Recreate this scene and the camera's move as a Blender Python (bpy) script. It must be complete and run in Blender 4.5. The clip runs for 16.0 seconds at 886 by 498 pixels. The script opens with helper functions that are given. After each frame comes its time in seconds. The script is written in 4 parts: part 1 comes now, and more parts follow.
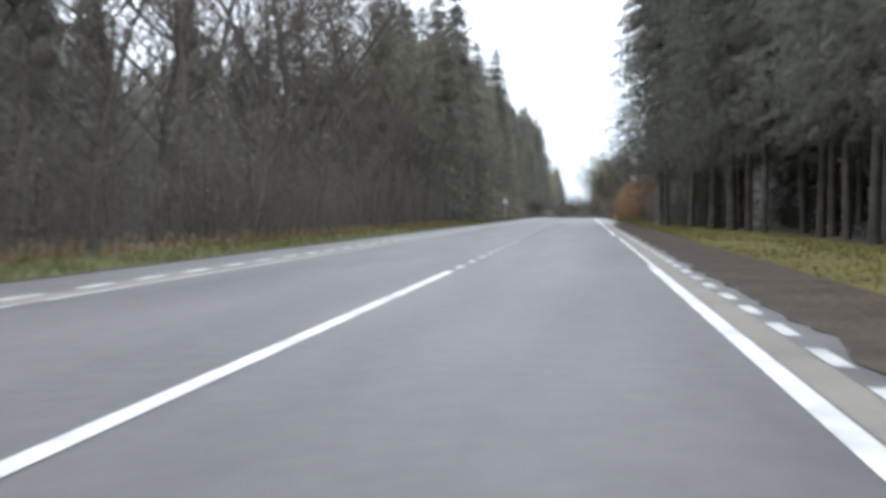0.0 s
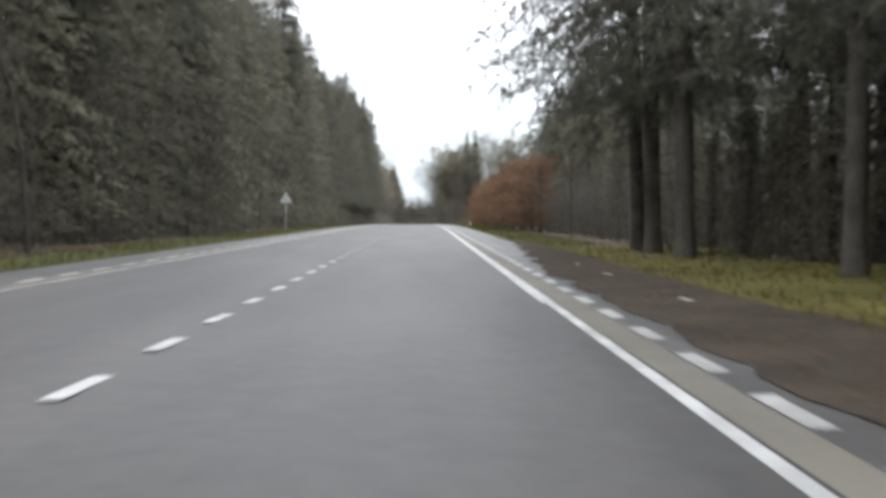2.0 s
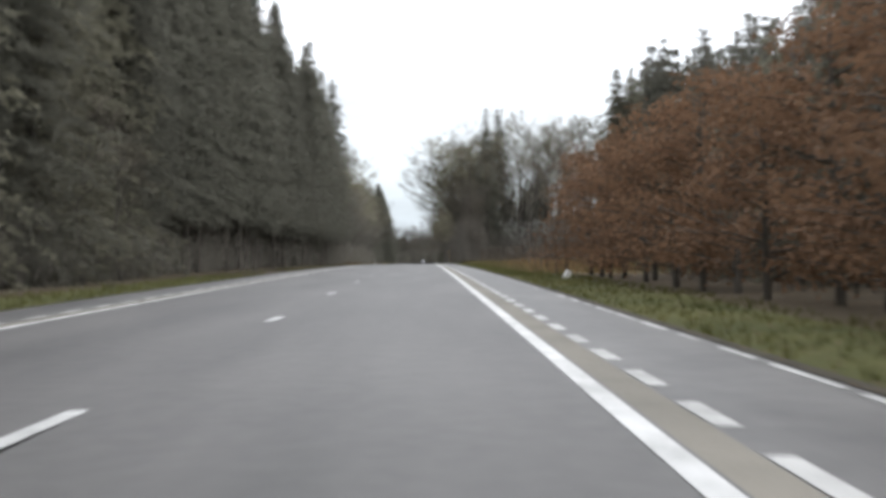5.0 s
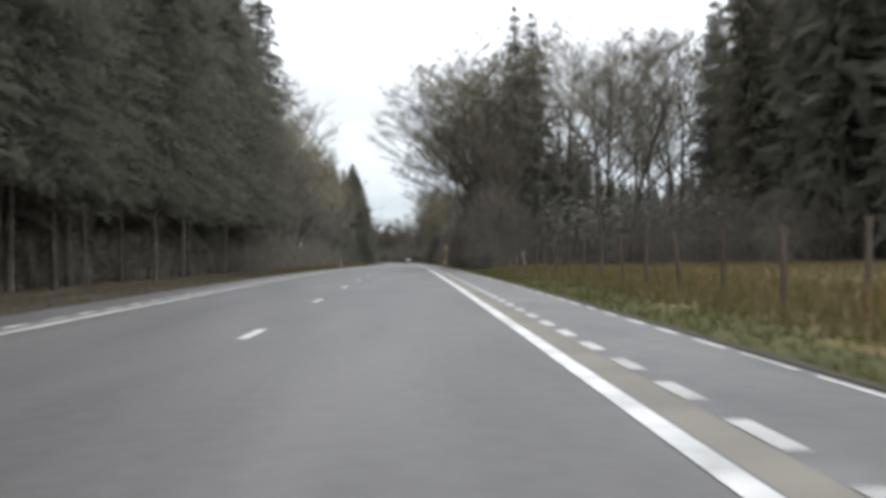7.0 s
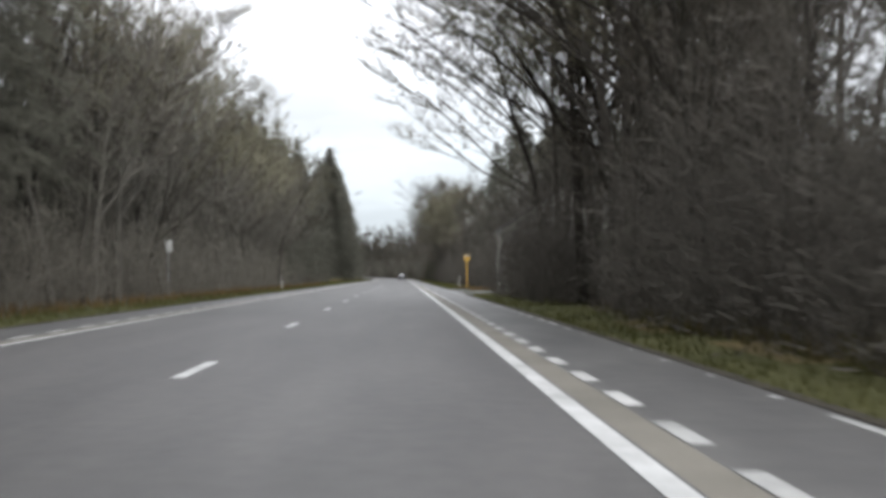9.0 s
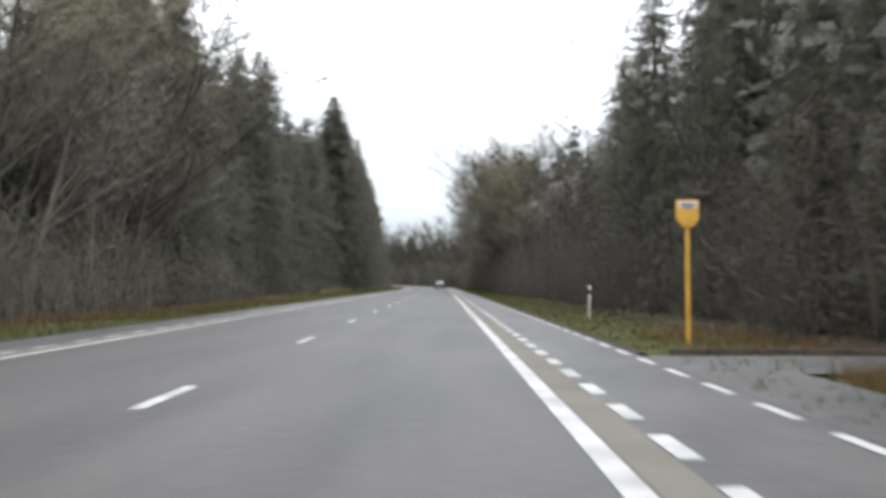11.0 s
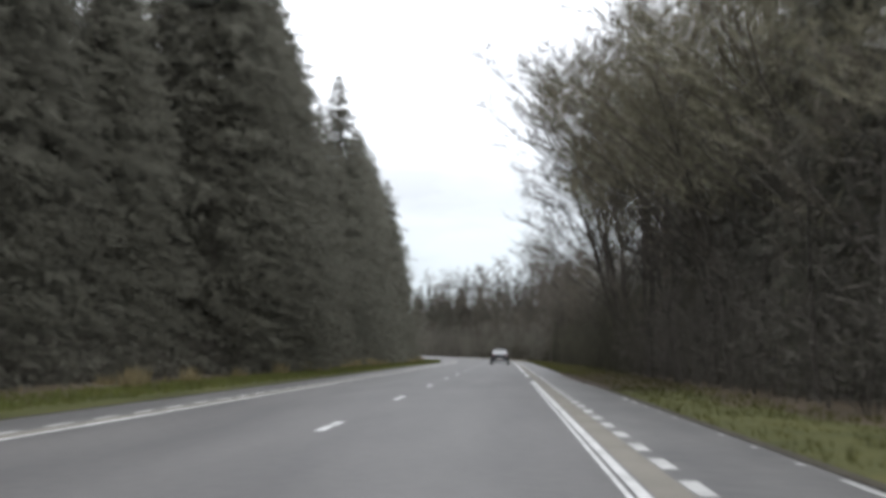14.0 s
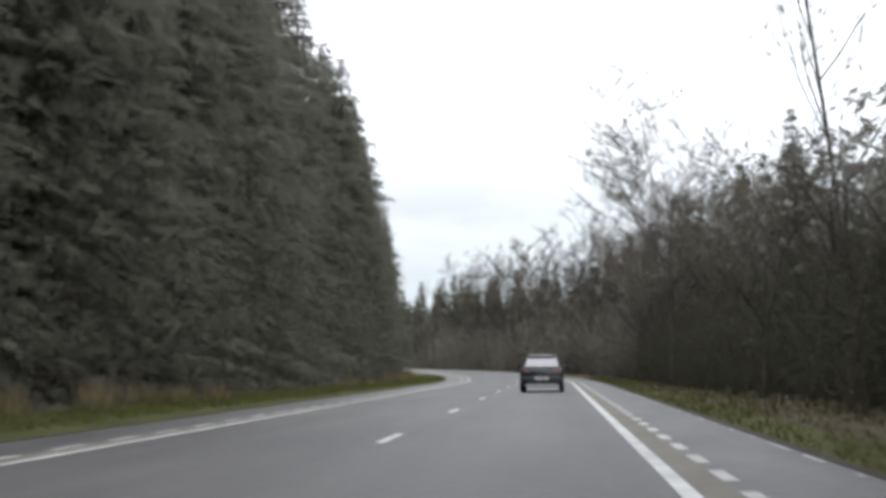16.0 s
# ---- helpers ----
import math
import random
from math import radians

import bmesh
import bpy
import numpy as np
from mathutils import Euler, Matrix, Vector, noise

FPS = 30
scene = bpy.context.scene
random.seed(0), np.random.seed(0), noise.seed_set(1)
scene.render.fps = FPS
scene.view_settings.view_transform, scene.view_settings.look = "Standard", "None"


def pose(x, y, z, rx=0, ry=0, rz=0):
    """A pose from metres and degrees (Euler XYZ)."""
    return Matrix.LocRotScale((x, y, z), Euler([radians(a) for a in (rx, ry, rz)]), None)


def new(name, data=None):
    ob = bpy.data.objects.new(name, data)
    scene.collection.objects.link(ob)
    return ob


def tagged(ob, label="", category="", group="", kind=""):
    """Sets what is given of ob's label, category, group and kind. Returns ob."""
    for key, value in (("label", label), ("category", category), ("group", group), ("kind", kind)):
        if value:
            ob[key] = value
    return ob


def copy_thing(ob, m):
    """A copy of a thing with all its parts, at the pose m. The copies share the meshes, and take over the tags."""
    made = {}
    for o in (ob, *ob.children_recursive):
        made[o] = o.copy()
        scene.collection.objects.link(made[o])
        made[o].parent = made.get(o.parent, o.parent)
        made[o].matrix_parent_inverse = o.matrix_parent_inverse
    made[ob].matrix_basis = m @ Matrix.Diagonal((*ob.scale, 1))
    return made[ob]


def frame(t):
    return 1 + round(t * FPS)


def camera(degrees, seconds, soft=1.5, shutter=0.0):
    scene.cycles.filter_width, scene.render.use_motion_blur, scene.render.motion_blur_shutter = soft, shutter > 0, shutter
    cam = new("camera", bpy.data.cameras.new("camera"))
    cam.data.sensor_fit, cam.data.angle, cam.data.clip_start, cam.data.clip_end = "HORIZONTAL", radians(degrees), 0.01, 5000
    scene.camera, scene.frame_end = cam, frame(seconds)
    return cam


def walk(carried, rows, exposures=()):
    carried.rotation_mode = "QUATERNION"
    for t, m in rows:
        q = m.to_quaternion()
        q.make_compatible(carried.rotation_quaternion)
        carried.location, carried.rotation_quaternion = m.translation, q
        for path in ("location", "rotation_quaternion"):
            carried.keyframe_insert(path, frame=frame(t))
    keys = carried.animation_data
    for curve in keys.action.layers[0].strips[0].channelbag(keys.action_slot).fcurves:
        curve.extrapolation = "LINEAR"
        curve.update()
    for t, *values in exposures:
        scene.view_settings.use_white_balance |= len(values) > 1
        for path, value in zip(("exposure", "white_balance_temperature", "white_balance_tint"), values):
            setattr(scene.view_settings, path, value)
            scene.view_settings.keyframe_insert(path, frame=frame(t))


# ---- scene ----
# The camera and its way: carried along the right-hand lane at car height.
cam = camera(39.17, 16.0, soft=4.0, shutter=0.18)
EYE, CREST = 1.025, 15000.0
PATH = [
    (0, 2.24, 0.3, 6.55, -1.8, -0.6),
    (0.5, 2.06, 17.89, 4.26, -2.61, -0.89),
    (1, 2, 35.2, 1.98, -2.04, -0.3),
    (1.5, 1.97, 52.35, 0.39, -2.02, -0.88),
    (2, 2.05, 69.55, -0.75, -1.56, -0.1),
    (2.5, 2.17, 86.87, -0.96, -1.18, -0.1),
    (3, 2.28, 104.5, -0.72, -0.82, -0.2),
    (3.5, 2.35, 122.49, -0.71, -0.93, 0.16),
    (5.8, 2.16, 207.48, -0.87, 0.43, 0.8),
    (6, 2.13, 214.62, -0.89, 0.43, 0.41),
    (6.5, 2.08, 232.23, -1.03, 0.15, 1.55),
    (7, 2.05, 249.93, -1.56, 0.11, 1.05),
    (7.5, 2.04, 267.72, -1.86, 0.26, 0.83),
    (8, 2.07, 285.68, -2.1, 0.76, 0.7),
    (8.5, 2.12, 303.79, -2.45, 1.33, 0.34),
    (8.7, 2.15, 311, -2.2, 1.02, 0.3),
    (10.8, 2.51, 386.2, -0.9, 1.3, 0.35),
    (11, 2.53, 392.87, 0.04, 1.6, 0.15),
    (11.5, 2.63, 408.99, 3.03, 1.78, 1.2),
    (12, 2.65, 425.34, 4.27, 1.87, 1.24),
    (12.5, 2.65, 441.46, 4.12, 2.27, 0.74),
    (13, 2.62, 457.5, 3.63, 3.2, 0.68),
    (13.5, 2.58, 473.6, 3.34, 4.08, 0.44),
    (14, 2.52, 489.93, 2.92, 4.83, 0.11),
    (14.5, 2.39, 506.7, 3.05, 5.09, 0.98),
    (15, 2.44, 523.6, 3.86, 5.14, 1.75),
    (15.5, 2.43, 540.85, 4.66, 5.18, 1.08),
    (16, 2.42, 558.53, 5.15, 5.44, 0.39),
]


def rise_at(s):
    """The road's height: a steady climb, a long crest, a level stretch, then a slight rise in the bend."""
    if s < 370.0:
        return -((370.0 - s) ** 2) / (2 * CREST) if s > 150.0 else -(220.0 ** 2) / (2 * CREST) - (150.0 - s) * 220.0 / CREST
    d = max(0.0, s - 640.0)
    return 0.0085 * d * d / (d + 25.0)


def slope_at(s):
    return math.degrees(math.atan((rise_at(s + 0.5) - rise_at(s - 0.5))))


walk(cam, [(t, pose(x, y, rise_at(y) + EYE, 90 + p + slope_at(y), r, w)) for t, x, y, w, p, r in PATH],
     exposures=[(0, 0.58, 5900, 10), (1.0, 0.5, 6050, 10), (2.0, 0.42, 6280, 10), (3.5, 0.28, 6300, 10), (5.8, 0.06, 6300, 10), (8.7, 0.02, 6330, 10), (11.0, 0.16, 6330, 10), (12.5, 0.0, 6280, 10), (16.0, -0.04, 6280, 10)])

# ---- sky and light: a bright overcast day ----
world = bpy.data.worlds.new("overcast_sky")
scene.world = world
world.use_nodes = True
wn, wl = world.node_tree.nodes, world.node_tree.links
wn.clear()


def wnode(kind, **kw):
    n = wn.new(kind)
    for k, v in kw.items():
        n.inputs[k].default_value = v
    return n


sky = wn.new("ShaderNodeTexSky")
sky.sky_type, sky.sun_disc = "NISHITA", False
sky.sun_elevation, sky.sun_rotation = radians(22), radians(160)
tex = wn.new("ShaderNodeTexCoord")
sep = wn.new("ShaderNodeSeparateXYZ")
wl.new(tex.outputs["Generated"], sep.inputs[0])
rise = wnode("ShaderNodeMapRange", **{"From Min": 0.0, "From Max": 0.75, "To Min": 0.0, "To Max": 1.0})
wl.new(sep.outputs["Z"], rise.inputs["Value"])
ramp = wn.new("ShaderNodeValToRGB")
ramp.color_ramp.elements[0].position, ramp.color_ramp.elements[0].color = 0.0, (0.80, 0.88, 0.94, 1)
ramp.color_ramp.elements[1].position, ramp.color_ramp.elements[1].color = 1.0, (2.75, 2.77, 2.84, 1)
e = ramp.color_ramp.elements.new(0.12)
e.color = (0.88, 0.93, 0.965, 1)
e = ramp.color_ramp.elements.new(0.26)
e.color = (1.55, 1.57, 1.62, 1)
wl.new(rise.outputs[0], ramp.inputs[0])
stretch = wnode("ShaderNodeMapping", Scale=(1.6, 1.6, 6.0))
wl.new(tex.outputs["Generated"], stretch.inputs[0])
cloud = wnode("ShaderNodeTexNoise", Scale=2.4, Detail=6.0, Roughness=0.55)
wl.new(stretch.outputs[0], cloud.inputs["Vector"])
shade = wnode("ShaderNodeMapRange", **{"From Min": 0.35, "From Max": 0.65, "To Min": 0.84, "To Max": 1.16})
wl.new(cloud.outputs[0], shade.inputs["Value"])
grey = wn.new("ShaderNodeVectorMath")
grey.operation = "MULTIPLY"
wl.new(ramp.outputs[0], grey.inputs[0])
wl.new(shade.outputs[0], grey.inputs[1])
blue = wn.new("ShaderNodeVectorMath")
blue.operation = "MULTIPLY"
blue.inputs[1].default_value = (0.1, 0.1, 0.1)
wl.new(sky.outputs[0], blue.inputs[0])
blend = wnode("ShaderNodeMix", Factor=0.94)
blend.data_type = "VECTOR"
wl.new(blue.outputs[0], blend.inputs["A"])
wl.new(grey.outputs[0], blend.inputs["B"])
bg = wnode("ShaderNodeBackground", Strength=1.0)
wl.new(blend.outputs["Result"], bg.inputs["Color"])
out = wn.new("ShaderNodeOutputWorld")
wl.new(bg.outputs[0], out.inputs[0])

sun = new("sun", bpy.data.lights.new("sun", "SUN"))
sun.data.energy, sun.data.angle, sun.data.color = 1.2, radians(32), (1.0, 0.97, 0.93)
sun.matrix_world = pose(0, 0, 60, 68, 0, 20)
scene.view_settings.exposure = 0.0


# ---- materials ----
def material(name, low, high, scale=3.0, rough=0.85, bump=0.3, fine=40.0, metal=0.0, spec=0.3, per="object", vary=0.25, translucent=0.0, ragged=0.0, needle=16.0, drawn=1.0):
    """Two noises (stains and grain) blend two colours; each object or each loose piece differs a little."""
    m = bpy.data.materials.new(name)
    m.use_nodes = True
    n, l = m.node_tree.nodes, m.node_tree.links
    b = n["Principled BSDF"]
    b.inputs["Roughness"].default_value, b.inputs["Metallic"].default_value = rough, metal
    b.inputs["Specular IOR Level"].default_value = spec
    geo = n.new("ShaderNodeNewGeometry")
    big, small = n.new("ShaderNodeTexNoise"), n.new("ShaderNodeTexNoise")
    for t, s, d in ((big, scale, 5.0), (small, fine, 3.0)):
        if drawn < 1.0 and t is big:
            along_road = n.new("ShaderNodeMapping")
            along_road.inputs["Scale"].default_value = (1.0, drawn, 1.0)
            l.new(geo.outputs["Position"], along_road.inputs[0])
            l.new(along_road.outputs[0], t.inputs["Vector"])
        else:
            l.new(geo.outputs["Position"], t.inputs["Vector"])
        t.inputs["Scale"].default_value, t.inputs["Detail"].default_value = s, d
    add = n.new("ShaderNodeMath")
    add.operation = "MULTIPLY_ADD"
    l.new(small.outputs[0], add.inputs[0])
    add.inputs[1].default_value = 0.5
    l.new(big.outputs[0], add.inputs[2])
    spread = n.new("ShaderNodeMapRange")
    spread.inputs["From Min"].default_value, spread.inputs["From Max"].default_value = 0.5, 1.0
    l.new(add.outputs[0], spread.inputs["Value"])
    mix = n.new("ShaderNodeMix")
    mix.data_type = "RGBA"
    mix.inputs["A"].default_value, mix.inputs["B"].default_value = (*low, 1), (*high, 1)
    l.new(spread.outputs[0], mix.inputs["Factor"])
    colour = mix.outputs["Result"]
    if per:
        src = n.new("ShaderNodeObjectInfo").outputs["Random"] if per == "object" else geo.outputs["Random Per Island"]
        r = n.new("ShaderNodeMapRange")
        r.inputs["To Min"].default_value, r.inputs["To Max"].default_value = 1 - vary, 1 + vary
        l.new(src, r.inputs["Value"])
        hsv = n.new("ShaderNodeHueSaturation")
        l.new(r.outputs[0], hsv.inputs["Value"])
        l.new(colour, hsv.inputs["Color"])
        colour = hsv.outputs[0]
    l.new(colour, b.inputs["Base Color"])
    if bump:
        bp = n.new("ShaderNodeBump")
        bp.inputs["Strength"].default_value, bp.inputs["Distance"].default_value = bump, 0.02
        l.new(small.outputs[0], bp.inputs["Height"])
        l.new(bp.outputs[0], b.inputs["Normal"])
    if translucent:
        tr, ms = n.new("ShaderNodeBsdfTranslucent"), n.new("ShaderNodeMixShader")
        l.new(colour, tr.inputs["Color"])
        ms.inputs[0].default_value = translucent
        l.new(b.outputs[0], ms.inputs[1])
        l.new(tr.outputs[0], ms.inputs[2])
        l.new(ms.outputs[0], n["Material Output"].inputs["Surface"])
    if ragged:
        # sprays are broken up into needles and twigs with gaps between them
        gaps, cut, clear, whole = n.new("ShaderNodeTexNoise"), n.new("ShaderNodeMath"), n.new("ShaderNodeBsdfTransparent"), n.new("ShaderNodeMixShader")
        l.new(geo.outputs["Position"], gaps.inputs["Vector"])
        gaps.inputs["Scale"].default_value, gaps.inputs["Detail"].default_value = needle, 2.0
        cut.operation = "GREATER_THAN"
        l.new(gaps.outputs[0], cut.inputs[0])
        cut.inputs[1].default_value = ragged
        l.new(cut.outputs[0], whole.inputs[0])
        l.new(clear.outputs[0], whole.inputs[1])
        l.new(n["Material Output"].inputs["Surface"].links[0].from_socket, whole.inputs[2])
        l.new(whole.outputs[0], n["Material Output"].inputs["Surface"])
    return m


ASPHALT = material("worn_asphalt", (0.040, 0.0385, 0.0365), (0.082, 0.0785, 0.0745), 0.9, 0.6, 0.5, 5.0, spec=0.35, per="", drawn=0.12)
CYCLE = material("grey_path_asphalt", (0.032, 0.031, 0.0295), (0.085, 0.082, 0.077), 1.1, 0.55, 0.5, 3.0, spec=0.4, per="", drawn=0.22)
GUTTER = material("beige_concrete", (0.112, 0.104, 0.086), (0.176, 0.162, 0.134), 0.7, 0.8, 0.4, 40, per="")
PAINT = material("road_paint", (0.27, 0.27, 0.26), (0.56, 0.56, 0.55), 1.2, 0.6, 0.3, 9, per="")
GRASS_GROUND = material("verge_turf", (0.036, 0.042, 0.016), (0.088, 0.086, 0.032), 0.5, 0.95, 0.8, 14, spec=0.1, per="")
OLIVE_TURF = material("tawny_olive_turf", (0.038, 0.040, 0.016), (0.080, 0.078, 0.031), 0.5, 0.95, 0.8, 14, spec=0.1, per="")
OLIVE_GRASS = material("tawny_olive_blades", (0.050, 0.053, 0.020), (0.105, 0.103, 0.038), 0.4, 0.9, 0, 5, spec=0.1, per="island", translucent=0.5)
BLOND = material("blond_grass_blades", (0.135, 0.112, 0.064), (0.25, 0.208, 0.120), 0.4, 0.9, 0, 5, spec=0.1, per="island", translucent=0.5)
FRESH = material("fresh_green_blades", (0.065, 0.080, 0.024), (0.135, 0.150, 0.045), 0.4, 0.9, 0, 5, spec=0.1, per="island", translucent=0.5)
YELLOW_TURF = material("yellowish_turf", (0.064, 0.060, 0.020), (0.135, 0.118, 0.037), 0.5, 0.95, 0.8, 14, spec=0.1, per="")
YELLOW_GRASS = material("yellowish_grass_blades", (0.080, 0.075, 0.023), (0.155, 0.136, 0.042), 0.4, 0.9, 0, 5, spec=0.1, per="island", translucent=0.5)
LITTER = material("brown_leaf_litter", (0.032, 0.026, 0.020), (0.067, 0.053, 0.040), 0.8, 0.95, 0.12, 16, spec=0.1, per="")
DARK_EDGE = material("damp_dark_soil", (0.022, 0.019, 0.014), (0.050, 0.043, 0.030), 1.5, 0.9, 0.8, 12, spec=0.2, per="")
FLOOR = material("forest_floor", (0.045, 0.037, 0.026), (0.10, 0.078, 0.052), 0.4, 0.95, 0.8, 9, spec=0.1, per="")
MEADOW = material("dry_meadow", (0.066, 0.052, 0.026), (0.130, 0.100, 0.046), 0.25, 0.95, 0.8, 10, spec=0.1, per="")
BARK = material("grey_brown_bark", (0.034, 0.031, 0.026), (0.092, 0.083, 0.071), 1.5, 0.95, 0.8, 18, spec=0.1)
PALE_BARK = material("pale_trunk_bark", (0.046, 0.041, 0.035), (0.100, 0.091, 0.078), 1.2, 0.95, 0.8, 14, spec=0.1)
TWIG = material("bare_twigs", (0.063, 0.056, 0.046), (0.121, 0.108, 0.087), 0.6, 0.95, 0, 12, spec=0.1)
NEEDLE = material("dark_spruce_needles", (0.089, 0.087, 0.070), (0.150, 0.147, 0.121), 0.5, 0.95, 0, 9, spec=0.03, vary=0.2, translucent=0.55, ragged=0.5, needle=26.0)
# olive green, with its brightness raised to stand for haze
NEEDLE_B = material("olive_needles", (0.108, 0.104, 0.079), (0.185, 0.176, 0.131), 0.5, 0.95, 0, 9, spec=0.05, vary=0.3, translucent=0.5, ragged=0.48)
BRUSH = material("grey_brown_brush", (0.074, 0.068, 0.059), (0.143, 0.132, 0.114), 0.3, 0.95, 0, 6, spec=0.1, per="island", vary=0.35, translucent=0.5, ragged=0.42, needle=13.0)
BEECH = material("orange_beech_leaves", (0.114, 0.070, 0.044), (0.213, 0.128, 0.076), 0.6, 0.85, 0, 8, spec=0.2, vary=0.2, translucent=0.5)
GRASS = material("grass_blades", (0.054, 0.060, 0.021), (0.120, 0.116, 0.040), 0.4, 0.9, 0, 5, spec=0.1, per="island", translucent=0.5)
DRY = material("dry_grass", (0.112, 0.076, 0.037), (0.215, 0.146, 0.072), 0.4, 0.9, 0, 5, spec=0.1, per="island", translucent=0.5)
LEAF = material("fallen_leaves", (0.055, 0.037, 0.023), (0.125, 0.082, 0.048), 0.5, 0.9, 0, 6, spec=0.15, per="island", vary=0.25)
YELLOW = material("yellow_enamel", (0.62, 0.36, 0.06), (0.72, 0.43, 0.08), 2, 0.45, 0.1, 30, per="")
WHITE = material("white_plastic", (0.50, 0.50, 0.48), (0.68, 0.68, 0.66), 3, 0.5, 0.1, 30, per="")
GREYMETAL = material("galvanised_steel", (0.34, 0.35, 0.36), (0.46, 0.47, 0.48), 5, 0.45, 0.1, 40, metal=0.6, per="")
DARK = material("black_rubber", (0.018, 0.018, 0.019), (0.03, 0.03, 0.03), 5, 0.7, 0.2, 40, per="")
REDLENS = material("red_lamp_lens", (0.10, 0.010, 0.009), (0.15, 0.014, 0.012), 5, 0.2, 0, 40, spec=0.5, per="")
SMOKED = material("smoked_lamp_lens", (0.13, 0.075, 0.072), (0.19, 0.12, 0.115), 5, 0.15, 0, 40, spec=0.6, per="")
CARPAINT = material("dark_grey_car_paint", (0.022, 0.024, 0.028), (0.03, 0.032, 0.036), 2, 0.28, 0, 60, metal=0.3, spec=0.5, per="")
WALLWHITE = material("weathered_whitewash", (0.48, 0.46, 0.42), (0.72, 0.70, 0.66), 0.9, 0.9, 0.6, 12, per="")
SLATE = material("dark_slates", (0.05, 0.052, 0.058), (0.10, 0.10, 0.108), 1.5, 0.6, 0.4, 12, per="island")
WOOD = material("weathered_wood", (0.041, 0.032, 0.025), (0.090, 0.072, 0.055), 2, 0.9, 0.6, 26)
GLASS = bpy.data.materials.new("tinted_car_glass")
GLASS.use_nodes = True
gb = GLASS.node_tree.nodes["Principled BSDF"]
gb.inputs["Base Color"].default_value, gb.inputs["Roughness"].default_value = (0.03, 0.032, 0.035, 1), 0.06
gb.inputs["IOR"].default_value = 2.6


# ---- building helpers ----
class Pile:
    """Collects loose pieces into one mesh."""

    def __init__(self):
        self.v, self.f = [], []

    def poly(self, pts):
        k = len(self.v)
        self.v += [tuple(p) for p in pts]
        self.f.append(tuple(range(k, k + len(pts))))

    def tube(self, pts, radii, sides=5):
        k = len(self.v)
        for i, (p, r) in enumerate(zip(pts, radii)):
            d = (pts[min(i + 1, len(pts) - 1)] - pts[max(i - 1, 0)]).normalized()
            u = d.orthogonal().normalized()
            w = d.cross(u)
            for j in range(sides):
                a = 2 * math.pi * j / sides
                self.v.append(tuple(p + (u * math.cos(a) + w * math.sin(a)) * r))
        for i in range(len(pts) - 1):
            for j in range(sides):
                a, b = k + i * sides + j, k + i * sides + (j + 1) % sides
                self.f.append((a, b, b + sides, a + sides))

    def box(self, x0, x1, y0, y1, z0, z1):
        k = len(self.v)
        self.v += [(x, y, z) for z in (z0, z1) for x, y in ((x0, y0), (x1, y0), (x1, y1), (x0, y1))]
        self.f += [tuple(k + i for i in q) for q in ((3, 2, 1, 0), (4, 5, 6, 7), (0, 1, 5, 4), (1, 2, 6, 5), (2, 3, 7, 6), (3, 0, 4, 7))]

    def mesh(self, name, *mats, smooth=False):
        me = bpy.data.meshes.new(name)
        me.from_pydata(self.v, [], self.f)
        for m in mats:
            me.materials.append(m)
        if smooth:
            me.shade_smooth()
        return me


def part(name, me, parent, label=""):
    ob = new(name, me)
    ob.parent = parent
    return tagged(ob, label)


def thing(name, label, category, group="", m=None):
    ob = new(name)
    ob.empty_display_size = 0.2
    if m is not None:
        ob.matrix_basis = m
    return tagged(ob, label, category, group)


def from_bm(bm, name, mat, bevel=0.0, smooth=True):
    if bevel:
        bmesh.ops.bevel(bm, geom=bm.edges[:], offset=bevel, segments=2, affect="EDGES", profile=0.6)
    me = bpy.data.meshes.new(name)
    bm.to_mesh(me)
    bm.free()
    me.materials.append(mat)
    if smooth:
        me.shade_smooth()
    return me


def block(x0, x1, y0, y1, z0, z1):
    bm = bmesh.new()
    bmesh.ops.create_cube(bm, size=1)
    for v in bm.verts:
        v.co = Vector((x0 if v.co.x < 0 else x1, y0 if v.co.y < 0 else y1, z0 if v.co.z < 0 else z1))
    return bm


# ---- the road's line: straight, then a long left-hand bend that climbs a little ----
BEND, RADIUS = 636.0, 300.0


def place(s, off, up=0.0):
    """The point at s metres along the road and off metres to the right of its centre line."""
    if s <= BEND:
        return Vector((off, s, rise_at(s) + up))
    a = (s - BEND) / RADIUS
    return Vector((-RADIUS + (RADIUS + off) * math.cos(a), BEND + (RADIUS + off) * math.sin(a), rise_at(s) + up))


def heading(s):
    return 0.0 if s <= BEND else (s - BEND) / RADIUS


def along(x, y):
    """The reverse of place()."""
    if y <= BEND:
        return y, x
    dx, dy = x + RADIUS, y - BEND
    return BEND + RADIUS * math.atan2(dy, dx), math.hypot(dx, dy) - RADIUS


def strip(name, s0, s1, a, b, up, mat, step=4.0, parent=None, thick=0.0):
    p = Pile()
    n = max(1, math.ceil((s1 - s0) / step))
    row = 4 if thick else 2
    for i in range(n + 1):
        s = s0 + (s1 - s0) * i / n
        if thick:
            p.v += [tuple(place(s, a - 0.05, up - thick)), tuple(place(s, a, up)), tuple(place(s, b, up)), tuple(place(s, b + 0.05, up - thick))]
        else:
            p.v += [tuple(place(s, a, up)), tuple(place(s, b, up))]
    for i in range(n):
        for j in range(row - 1):
            k = i * row + j
            p.f.append((k, k + 1, k + row + 1, k + row))
    ob = new(name, p.mesh(name, mat))
    ob.parent = parent
    return ob


